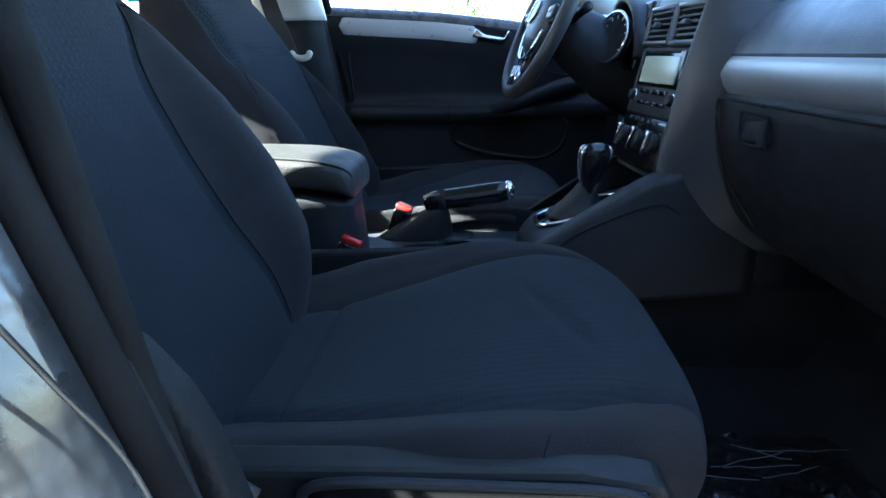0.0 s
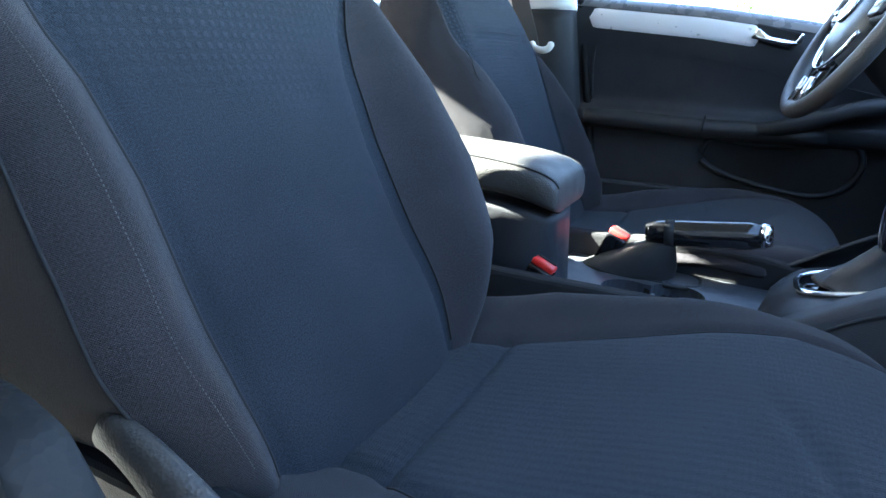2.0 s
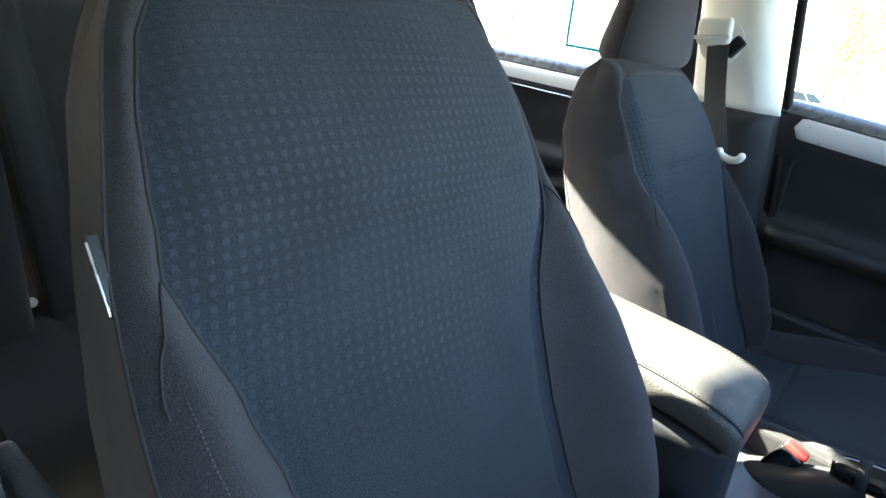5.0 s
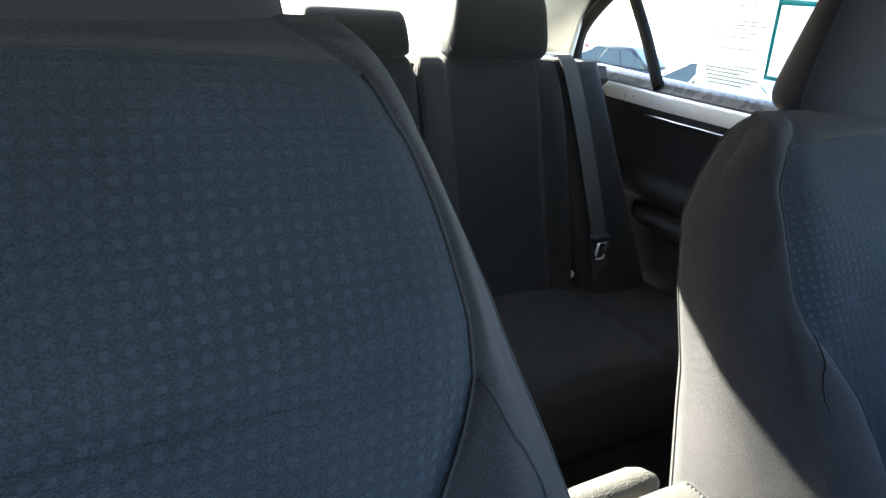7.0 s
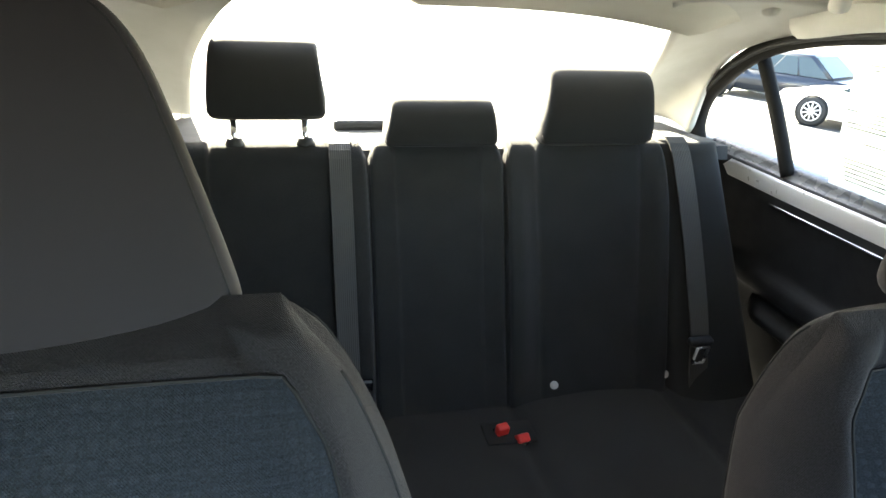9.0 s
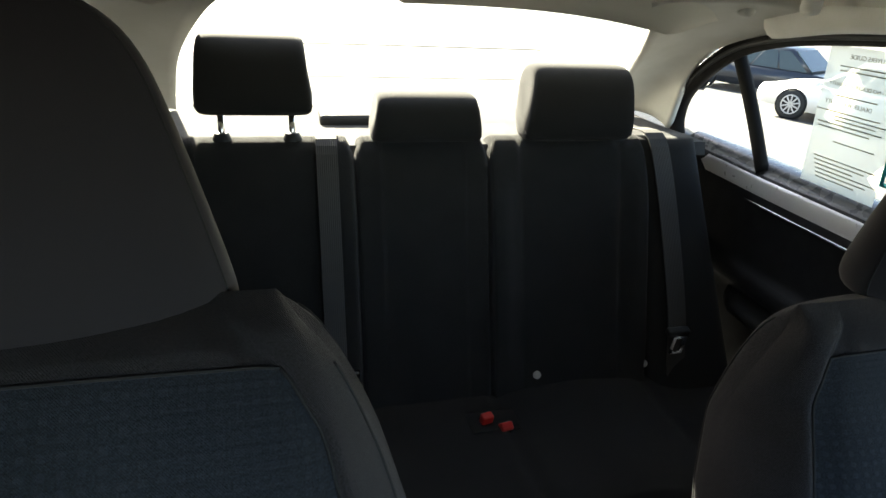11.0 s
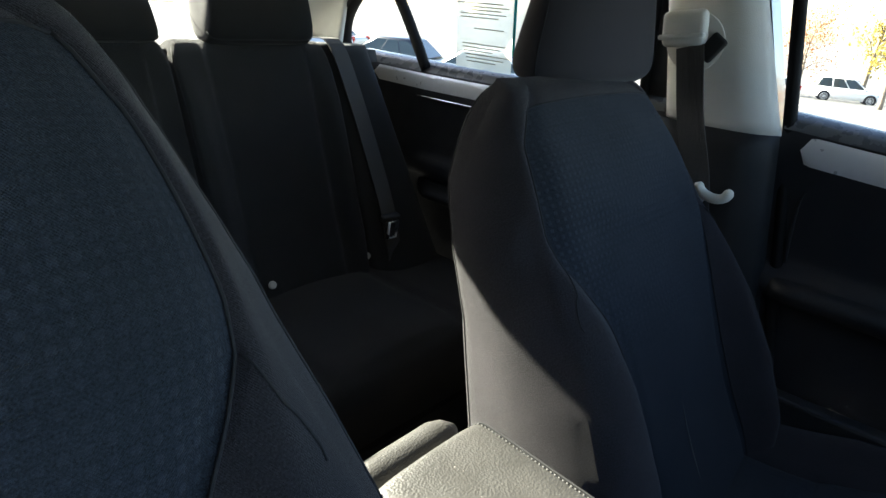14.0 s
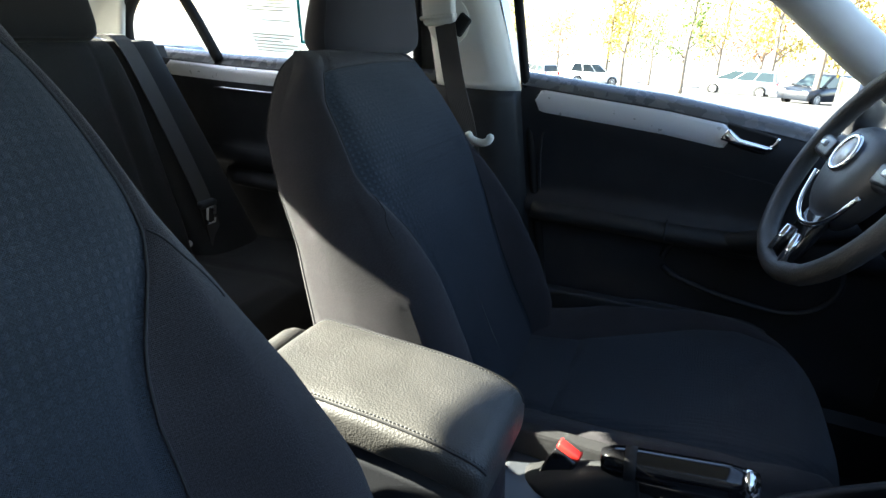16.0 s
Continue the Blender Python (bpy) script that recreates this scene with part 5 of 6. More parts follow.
# parking brake
pb = thing("parking_brake", "black parking brake lever with a bright end cap", "parking brake", at=(0.28, 0.085, 0.56))
rings = []
for k in np.linspace(0, 1, 12):
    c = (0.235 + 0.055 * k, 0.082 - 0.014 * k, 0.568 + 0.068 * k)
    rx, ry, = 0.062 * (1 - k) ** 0.8 + 0.016, 0.030 * (1 - k) ** 0.8 + 0.014
    rings.append([(c[0] + rx * math.cos(a) * (1 + 0.05 * math.sin(6 * a + 5 * k)), c[1] + ry * math.sin(a), c[2] + 0.004 * math.sin(5 * a + 8 * k) * (1 - k)) for a in np.linspace(0, 2 * np.pi, 28, endpoint=False)])
loft("boot", rings, PLASTIC, pb)
axis = smooth_line([(0.262, 0.066, 0.644), (0.285, 0.067, 0.648), (0.34, 0.069, 0.655), (0.405, 0.071, 0.664), (0.425, 0.072, 0.667)], 24)
grip = tube("grip", axis, np.interp(np.linspace(0, 1, 24), (0, 0.1, 0.3, 0.9, 1), (0.014, 0.020, 0.0215, 0.0215, 0.018)), GLOSS, pb, n=18)
tube("grip_ring", [axis[4] + (0, 0, 0), axis[6]], 0.0222, SEAM, grip, n=18)
tube("end_cap", [(0.424, 0.072, 0.667), (0.430, 0.0722, 0.668), (0.440, 0.0725, 0.6695)], (0.0195, 0.0195, 0.015), CHROME, pb, "chrome end cap", n=18)
tube("base_rim", [(0.268 + 0.088 * math.copysign(abs(math.cos(a)) ** 0.5, math.cos(a)), 0.085 + 0.036 * math.copysign(abs(math.sin(a)) ** 0.7, math.sin(a)), 0.568) for a in np.linspace(0, 2 * np.pi, 40, endpoint=False)], 0.005, PLASTIC, pb, n=8, close=True)

shift(pb, -0.077, 0.0, -0.036)

# ---- dashboard ----
dash = thing("dashboard", "dark dashboard with a silver strip, radio and glovebox", "dashboard", kind="structure", at=(0.8, 0, 0.7))
rows = []
for y in np.linspace(-0.72, -0.130, 40):
    k = (y + 0.115) / -0.605
    bow = 0.030 * k * k
    prof = [(1.16, 0.93), (0.95, 0.962), (0.82, 0.952), (0.752, 0.925), (0.715, 0.890), (0.699, 0.862), (0.693, 0.846), (0.697, 0.835), (0.698, 0.815), (0.690, 0.803), (0.690, 0.78), (0.697, 0.72), (0.715, 0.66), (0.75, 0.605), (0.82, 0.565), (0.95, 0.55)]
    rows.append([(x + bow, y, z) for x, z in smooth_line(prof, 70)])
R = np.array(rows)
# pale top and dark glovebox: the windscreen's light is put into the colours
grid("pad", R[:, :36], DASH_LIT, dash)
grid("glovebox", R[:, 35:], DASH_SHADED, dash, "glovebox door, darkened for the shade below the dash")
# silver strip, with a rounded end by the centre stack
P = []
for y in -0.146 - 0.554 * np.linspace(0, 1, 60) ** 2:
    k = (y + 0.115) / -0.605
    bow = 0.030 * k * k
    near = abs(y + 0.146)
    h = 0.0245 * math.sqrt(max(0.0, 1 - max(0.0, 1 - near / 0.028) ** 2.4)) + 0.0004
    P.append([(0.692 + bow - 0.006 * math.cos(a * math.pi / 2) ** 0.6, y, 0.8325 + h * a) for a in np.linspace(-1, 1, 13)])
DOTS = Nodes("silver_mesh_trim", (0.40, 0.41, 0.43), 0.38, 0.7)
DOTS.bump(DOTS.voronoi(900.0), 0.0002, 0.35)
DOTS = DOTS.mat
grid("trim_strip", P, DOTS, dash, "silver strip with a fine mesh texture")
tube("glovebox_seam", smooth_line([(0.688, -0.30, 0.800), (0.686, -0.17, 0.801), (0.686, -0.150, 0.792), (0.690, -0.152, 0.75), (0.699, -0.178, 0.69), (0.735, -0.215, 0.62)], 50), 0.0024, SEAM, dash, n=6)
tube("glovebox_seam", [(0.690 + 0.030 * ((y + 0.115) / -0.605) ** 2 - 0.004, y, 0.801) for y in np.linspace(-0.3, -0.7, 20)], 0.0024, SEAM, dash, n=6)
lt = part("latch", rounded((0.010, 0.074, 0.036), 0.005, pose(0.696, -0.272, 0.768, -6, 6, 0)), DASH_SHADED, dash)
part("latch_recess", rounded((0.008, 0.020, 0.034), 0.004, pose(0.690, -0.300, 0.766, -6, 6, 0)), DARK, lt)
tube("latch_rim", [(0.688, -0.272 + 0.040 * a, 0.768 + 0.020 * b) for a, b in ((-1, -1), (-1, 1), (1, 1), (1, -1))], 0.0014, SEAM, lt, n=5, close=True)
# swept flank between the stack and the glovebox
rows = []
for z in np.linspace(0.555, 0.945, 36):
    k = (z - 0.555) / 0.39
    x0 = 0.612 + 0.012 * k + 0.050 * k * k
    x1 = float(np.interp(z, (0.555, 0.565, 0.605, 0.66, 0.72, 0.78, 0.846, 0.862, 0.89, 0.925, 0.945), (0.83, 0.81, 0.752, 0.718, 0.700, 0.692, 0.692, 0.699, 0.715, 0.752, 0.79))) - float(np.interp(z, (0.80, 0.85), (0.006, 0.0)))
    rows.append([(x0 + (x1 - x0) * u**1.25, -0.098 - 0.052 * u**0.9, z) for u in np.linspace(0, 1, 18)] + [(x1 + 0.004, -0.1535, z), (x1 + 0.020, -0.158, z)])
o = grid("stack_flank", rows, FLANK, dash)
o.modifiers.new("thick", "SOLIDIFY").thickness = 0.006
# centre stack face
SM = pose(0.618, 0.020, 0.660, 0, 12.0, 7.0)
part("stack_face", rounded((0.04, 0.240, 0.315), 0.012, SM @ pose(0.022, 0, 0.152)), DASH_LIT, dash)
radio = thing("car_radio", "black car radio with a pale green display", "car radio", at=(0.63, 0.02, 0.8))
body = part("body", rounded((0.02, 0.215, 0.118), 0.005, SM @ pose(0.004, 0, 0.150)), PLASTIC, radio)
part("display_frame", rounded((0.012, 0.176, 0.064), 0.004, SM @ pose(-0.002, 0, 0.173)), GLOSS, body)
part("display", rounded((0.006, 0.150, 0.046), 0.002, SM @ pose(-0.007, 0, 0.171)), LCD, body, "pale green display")
part("disc_slot", rounded((0.004, 0.13, 0.005), 0.001, SM @ pose(-0.0075, 0, 0.2015)), DARK, body)
for i in range(4):
    part("button", rounded((0.006, 0.026, 0.009), 0.002, SM @ pose(-0.007, -0.045 + 0.03 * i, 0.133)), GLOSS, body)
    part("button", rounded((0.006, 0.026, 0.007), 0.002, SM @ pose(-0.007, -0.045 + 0.03 * i, 0.113)), GLOSS, body)
for s in (-1, 1):
    kb = part("dial", cyl(0.010, 0.009, 0.014, SM @ pose(-0.010, s * 0.083, 0.124, 0, -90, 0), 20, 0.002), PLASTIC, body)
    part("dial_rim", cyl(0.0112, 0.0112, 0.004, SM @ pose(-0.007, s * 0.083, 0.124, 0, -90, 0), 20, 0.001), CHROME, kb)
hv = thing("climate_panel", "gloss black climate panel with chrome-edged dials", "climate control", at=(0.61, 0.02, 0.71))
pl = part("plate", rounded((0.018, 0.205, 0.092), 0.012, SM @ pose(0.0, 0, 0.042)), GLOSS, hv)
for yy in (-0.068, 0.0, 0.068):
    kb = part("dial", cyl(0.018, 0.016, 0.016, SM @ pose(-0.012, yy, 0.046, 0, -90, 0), 28, 0.003), PLASTIC, pl)
    part("dial_bar", rounded((0.012, 0.009, 0.042), 0.003, SM @ pose(-0.022, yy, 0.046, 12, 0, 0)), CHROME, kb, "bright grip bar")
for i in range(5):
    part("button", rounded((0.004, 0.012, 0.006), 0.001, SM @ pose(-0.010, -0.056 + 0.028 * i, 0.080)), GREY, pl)
for yy in (-0.058, 0.058):
    v = thing("air_vent", "dark slatted dashboard air vent, frame paled for skylight", "air vent", "dashboard air vents", at=(0.68, yy, 0.93))
    M = SM @ pose(0.0, yy, 0.246)
    part("backing", rounded((0.01, 0.098, 0.056), 0.004, M @ pose(0.010, 0, 0)), DARK, v)
    for i in range(5):
        part("slat", rounded((0.012, 0.092, 0.004), 0.001, M @ pose(0.0, 0, -0.020 + 0.010 * i, 0, 20, 0)), PLASTIC, v)
    tube("frame", [tuple(M @ Vector((-0.004, 0.052 * a, 0.030 * b))) for a, b in ((-1, -1), (-1, 1), (1, 1), (1, -1))], 0.0055, DASH_LIT, v, n=8, close=True)
    part("tab", rounded((0.012, 0.014, 0.010), 0.003, M @ pose(-0.010, 0.0, 0.0)), GREY, v)
    shift(v, -0.04, 0, 0.026)
# driver's half: body, binnacle and column shroud
rows = []
for y in np.linspace(0.135, 0.72, 36):
    prof = [(1.16, 0.93), (0.95, 0.962), (0.84, 0.958), (0.775, 0.93), (0.748, 0.88), (0.742, 0.80), (0.738, 0.72), (0.73, 0.66), (0.75, 0.61), (0.82, 0.575), (0.95, 0.56)]
    rows.append([(x, y, z) for x, z in smooth_line(prof, 50)])
grid("pad", rows, DASH_LIT, dash)
o = grid("centre_pad", [[(x, y, z) for x, z in smooth_line([(1.16, 0.93), (0.95, 0.964), (0.80, 0.966), (0.705, 0.957), (0.685, 0.945)], 20)] for y in np.linspace(-0.12, 0.14, 12)], DASH_LIT, dash)
hood = []
for x in np.linspace(0.652, 0.86, 14):
    k = (x - 0.590) / 0.27
    hood.append([(x, 0.400 + (0.165 - 0.02 * k) * math.cos(a), 0.875 + (0.115 - 0.03 * k) * math.sin(a)) for a in np.linspace(-0.25, math.pi + 0.25, 36)])
o = grid("instrument_hood", hood, SOFT, dash)
o.modifiers.new("thick", "SOLIDIFY").thickness = 0.012
part("instrument_face", rounded((0.01, 0.30, 0.14), 0.01, pose(0.672, 0.400, 0.895, 0, 14, 0)), GLOSS, dash)
for yy in (0.315, 0.485):
    gg = thing("gauge", "round dark gauge with a chrome ring", "gauge", "dashboard gauges", at=(0.72, yy, 0.9))
    part("dial", cyl(0.052, 0.052, 0.01, pose(0.728, yy, 0.898, 0, 14, 24) @ pose(0.010, 0, 0, 0, -90, 0), 36), DARK, gg)
    GM = pose(0.728, yy, 0.898, 0, 14, 24)
    tube("ring", [tuple(GM @ Vector((0, 0.054 * math.cos(a), 0.054 * math.sin(a)))) for a in np.linspace(0, 2 * np.pi, 40, endpoint=False)], 0.0042, CHROME, gg, "chrome ring", n=8, close=True)
    for i in range(11):
        a = radians(-40 + 26 * i)
        part("mark", rounded((0.002, 0.002, 0.008), 0.0005, GM @ pose(0.004, 0.044 * math.cos(a), 0.044 * math.sin(a)) @ pose(0, 0, 0, math.degrees(a) - 90, 0, 0)), IVORY, gg)
    shift(gg, -0.146, 0.025, 0.018)

shift(dash, -0.04, 0, 0.02)
shift(radio, -0.04, 0, 0.026)
shift(hv, -0.04, 0, 0.03)
WC, WT = np.array((0.438, 0.410, 0.957)), 25.0
WM = pose(*WC, 0, WT, 9)


def on_wheel(x, y, z):
    return tuple(WM @ Vector((x, y, z)))


wheel = thing("steering_wheel", "black three-spoke steering wheel with chrome trim", "steering wheel", at=tuple(WC))
rim = [on_wheel(0, 0.178 * math.cos(a), 0.178 * math.sin(a) * (1.0 if math.sin(a) > -0.9 else 0.985)) for a in np.linspace(0, 2 * np.pi, 72, endpoint=False)]
tube("rim", rim, 0.0155, VINYL, wheel, "black leather rim", n=14, close=True)
shield = smooth_line([(0.0, 0.064), (0.050, 0.062), (0.082, 0.046), (0.090, 0.014), (0.076, -0.032), (0.054, -0.068), (0.026, -0.086), (0.0, -0.090), (-0.026, -0.086), (-0.054, -0.068), (-0.076, -0.032), (-0.090, 0.014), (-0.082, 0.046), (-0.050, 0.062), (0.0, 0.064)], 57)[:-1]
hub = []
for k in np.linspace(0, 1, 14):
    f = math.sqrt(max(0.0, 1 - (0.985 * k) ** 3.2)) if k < 1 else 0.03
    hub.append([on_wheel(0.024 - 0.052 * k, a * f, b * f) for a, b in shield])
hubo = loft("airbag_cover", hub, FLANK, wheel, "grey airbag cover")
tube("emblem", [on_wheel(-0.0285, 0.026 * math.cos(a), 0.026 * math.sin(a) + 0.010) for a in np.linspace(0, 2 * np.pi, 36, endpoint=False)], 0.0036, CHROME, hubo, "chrome round emblem", n=8, close=True)
part("emblem_disc", cyl(0.0245, 0.0245, 0.004, WM @ pose(-0.0272, 0, 0.010, 0, -90, 0), 28), SILVER, hubo)
for s in (-1, 1):
    sp = part("spoke", rounded((0.022, 0.095, 0.036), 0.009, WM @ pose(0.002, s * 0.118, 0.006, s * 4, 0, 0)), PLASTIC, wheel)
    part("switch_pad", rounded((0.010, 0.050, 0.030), 0.005, WM @ pose(-0.012, s * 0.105, 0.008, s * 4, 0, 0)), GREY, sp, "grey switch pad")
    part("switch", rounded((0.008, 0.016, 0.010), 0.003, WM @ pose(-0.018, s * 0.112, 0.010)), SILVER, sp)
lower = part("lower_spoke", rounded((0.020, 0.070, 0.105), 0.010, WM @ pose(0.004, 0, -0.120)), GLOSS, wheel)
tube("spoke_trim", [on_wheel(-0.010, *p) for p in smooth_line([(-0.086, -0.030), (-0.066, -0.068), (-0.040, -0.090), (0.0, -0.099), (0.040, -0.090), (0.066, -0.068), (0.086, -0.030)], 30)], 0.0038, CHROME, wheel, "chrome spoke trim", n=8)
for s in (-1, 1):
    tube("trim_bar", [on_wheel(-0.008, s * 0.022, -0.115), on_wheel(-0.006, s * 0.030, -0.162)], 0.007, CHROME, wheel, n=8)
tube("column", [on_wheel(0.02, 0, 0), on_wheel(0.09, 0, -0.004), on_wheel(0.20, 0, -0.02), on_wheel(0.34, 0, -0.03)], (0.050, 0.072, 0.088, 0.090), PLASTIC, wheel, "dark column shroud", n=20)
for s in (-1, 1):
    tube("stalk", [on_wheel(0.05, s * 0.05, 0.02), on_wheel(0.045, s * 0.12, 0.035), on_wheel(0.042, s * 0.155, 0.04)], (0.008, 0.009, 0.011), PLASTIC, wheel, n=10)

# outside mirror on the driver's side, and the near pillar trim
mr = thing("door_mirror", "grey door mirror outside the driver's window", "door mirror", at=(0.62, 0.86, 0.98))
rings = []
for k in np.linspace(0, 1, 10):
    f = math.sqrt(1 - (k * 0.96) ** 2)
    rings.append([(0.600 + 0.08 * k, 0.885 + 0.085 * f * math.copysign(abs(math.cos(a)) ** 0.6, math.cos(a)), 0.985 + 0.060 * f * math.copysign(abs(math.sin(a)) ** 0.6, math.sin(a))) for a in np.linspace(0, 2 * np.pi, 32, endpoint=False)])
shell = loft("shell", rings, PAINT, mr)
part("mirror_glass", rounded((0.004, 0.145, 0.098), 0.001, pose(0.597, 0.885, 0.985, 0, 0, 12)), MIRROR, mr, "mirror glass")
part("foot", rounded((0.05, 0.08, 0.03), 0.01, pose(0.63, 0.80, 0.935)), PLASTIC, mr)
shift(mr, -0.10, 0, 0.02)
wind = thing("window_2", "large sloping windscreen", "windscreen", kind="structure", at=(0.8, 0, 1.1))
pane = grid("pane", [[(1.10 - 0.72 * k, y * (1 - 0.06 * k), 0.945 + 0.42 * k) for y in np.linspace(-0.70, 0.70, 12)] for k in np.linspace(0, 1, 8)], GLASS, wind)
pane.visible_shadow = False

# ---- papers on the rear door's window ----
PAPER = Nodes("yellow_paper", (0.86, 0.84, 0.66), 0.8)
PAPER = PAPER.mat
WHITE_PAPER = Nodes("white_paper", (0.82, 0.83, 0.80), 0.8).mat
TEAL = Nodes("teal_print", (0.04, 0.42, 0.48), 0.7).mat
INK = Nodes("black_ink", (0.05, 0.05, 0.04), 0.8).mat


def thin_translucent(mat, share, see=0.0):
    nt = mat.node_tree
    b = nt.nodes["Principled BSDF"]
    tr = nt.nodes.new("ShaderNodeBsdfTranslucent")
    tr.inputs["Color"].default_value = b.inputs["Base Color"].default_value
    mix = nt.nodes.new("ShaderNodeMixShader")
    mix.inputs[0].default_value = share
    nt.links.new(b.outputs[0], mix.inputs[1])
    nt.links.new(tr.outputs[0], mix.inputs[2])
    nt.links.new(mix.outputs[0], nt.nodes["Material Output"].inputs["Surface"])
    if see:
        clear, more = nt.nodes.new("ShaderNodeBsdfTransparent"), nt.nodes.new("ShaderNodeMixShader")
        more.inputs[0].default_value = see
        nt.links.new(mix.outputs[0], more.inputs[1])
        nt.links.new(clear.outputs[0], more.inputs[2])
        nt.links.new(more.outputs[0], nt.nodes["Material Output"].inputs["Surface"])


thin_translucent(PAPER, 0.9, 0.40)
thin_translucent(WHITE_PAPER, 0.9, 0.45)
thin_translucent(TEAL, 0.5)
thin_translucent(INK, 0.5)
INK.node_tree.nodes["Translucent BSDF"].inputs["Color"].default_value = (0.62, 0.58, 0.42, 1)
for m in (PAPER, WHITE_PAPER):
    m.node_tree.nodes["Translucent BSDF"].inputs["Color"].default_value = (0.95, 0.94, 0.84, 1)


def words(name, text, size, m, mat, parent):
    cu = bpy.data.curves.new(name, "FONT")
    cu.body, cu.size, cu.extrude = text, size, 0.0002
    cu.align_x = "CENTER"
    ob = new(name, cu)
    dg = bpy.context.evaluated_depsgraph_get()
    me = bpy.data.meshes.new_from_object(ob.evaluated_get(dg))
    bpy.data.objects.remove(ob)
    me.transform(m)
    me.materials.clear()
    me.materials.append(mat)
    o = new(name, me)
    o.parent = parent
    o.matrix_parent_inverse = Matrix.Translation(-world_place(parent))
    return o


# the sheet is turned to the outside, so its print is seen from behind
sheet = thing("window_sheet", "yellow printed warranty sheet taped inside the rear window", "paper sheet", at=(-0.80, 0.71, 1.15))
SH = pose(-0.825, 0.705, 1.14, 90 - 6, 0, 180)
part("paper", rounded((0.170, 0.265, 0.0006), 0.0, SH), PAPER, sheet)
for text, u, v, size in (("BUYERS GUIDE", 0.0, 0.112, 0.0115), ("AS IS - NO DEALER WARRANTY", 0.0, 0.062, 0.0098), ("DEALER WARRANTY", 0.018, 0.028, 0.0110)):
    words("print", text, size, SH @ pose(u, v, -0.0008), INK, sheet)
for i, v in enumerate((0.098, 0.090, 0.045, 0.015, 0.007, 0.0, -0.008, -0.016, -0.04, -0.075, -0.083, -0.091, -0.099, -0.107, -0.115)):
    w = 0.140 - 0.025 * (i % 3)
    part("print_line", rounded((w, 0.0022, 0.0004), 0.0, SH @ pose(0.01 * ((i % 4) - 1.5), v, -0.0008)), INK, sheet)
s2 = thing("price_sheet", "white sheet with a teal border inside the window", "paper sheet", at=(-0.58, 0.71, 1.2))
S2 = pose(-0.655, 0.705, 1.160, 90 - 6, 0, 180)
part("paper", rounded((0.17, 0.22, 0.0006), 0.0, S2), WHITE_PAPER, s2)
for a, b, w, h in ((0, 0.107, 0.17, 0.008), (0, -0.107, 0.17, 0.008), (0.082, 0, 0.008, 0.215), (-0.082, 0, 0.008, 0.215), (0, 0.035, 0.16, 0.010)):
    part("border", rounded((w, h, 0.0004), 0.0, S2 @ pose(a, b, -0.0007)), TEAL, s2, "teal border")
part("print_bar", rounded((0.12, 0.020, 0.0004), 0.0, S2 @ pose(0.0, 0.080, -0.0008)), TEAL, s2)
part("print_bar", rounded((0.10, 0.014, 0.0004), 0.0, S2 @ pose(0.01, 0.056, -0.0008)), INK, s2)


# ---- the car park outside ----
def land(x, y):
    """The lot lies lower on the driver's side."""
    k = min(1.0, max(0.0, (y - 2.0) / 9.0))
    k = k * k * (3 - 2 * k)
    return -(1.10 - 0.028 * max(-20.0, min(0.0, x))) * k - 0.060 * min(44.0, max(0.0, y - 18.0))


_k = Nodes("asphalt", rough=0.9)
_k.colour(_k.blend(_k.span(_k.noise(0.35, 5.0), 0.35, 0.7), (0.085, 0.085, 0.085), (0.12, 0.116, 0.112)))
_k.bump(_k.noise(60.0, 3.0), 0.01, 0.5)
ASPHALT = _k.mat
xs = np.r_[-400, -200, -110, np.linspace(-70, 50, 49), 90, 180, 400]
ys = np.r_[-400, -150, -60, -20, -8, np.linspace(-3, 60, 43), 80, 120, 200, 420]
ground = grid("ground", [[(x, y, land(x, y)) for y in ys] for x in xs], ASPHALT, None, flip=True)
tagged(ground, "pale sunlit asphalt car park", "car park", kind="structure")


# unseen wall, added to cut skylight and ground bounce through the open doorway
o = extrude("light_block_wall", [(-7.0, 0.0), (7.0, 0.0), (7.0, 2.5), (-7.0, 2.5)], "y", -2.95, -2.75, grained("light_block_grey", (0.13, 0.13, 0.13), (0.18, 0.18, 0.175), 0.9, 40.0, 0.003, 0.1), None)
tagged(o, "unseen plain grey wall added to block light into the doorway", "wall", kind="structure")


def bay_line(x, y0, y1):
    o = grid("bay_line", [[(x + a, y, land(x, y) + 0.006) for y in np.linspace(y0, y1, 8)] for a in (-0.06, 0.06)], LINE, None, flip=True)
    tagged(o, "white painted parking bay line", "road marking", "parking bay lines", kind="structure")


LINE = Nodes("road_paint", (0.75, 0.75, 0.72), 0.8).mat
for i in range(9):
    bay_line(-24 + 2.8 * i, 31.5, 36.5)


def paint(name, c, metal=0.0):
    k = Nodes(name, c, 0.35, metal)
    k.b.inputs["Coat Weight"].default_value = 0.35
    return k.mat


WHITE_CAR, BLUE_CAR, DARK_CAR, SILVER_CAR = paint("white_paint", (0.78, 0.78, 0.77)), paint("blue_paint", (0.010, 0.014, 0.022), 0.0), paint("dark_paint", (0.03, 0.035, 0.045), 0.3), paint("silver_paint", (0.5, 0.5, 0.5), 0.5)
CAR_GLASS = Nodes("tinted_car_glass", (0.03, 0.045, 0.05), 0.06).mat
TYRE = Nodes("tyre_rubber", (0.02, 0.02, 0.02), 0.85).mat
LIGHT = Nodes("lamp_glass", (0.7, 0.7, 0.7), 0.15).mat
TAIL = Nodes("tail_lamp", (0.35, 0.01, 0.01), 0.2).mat


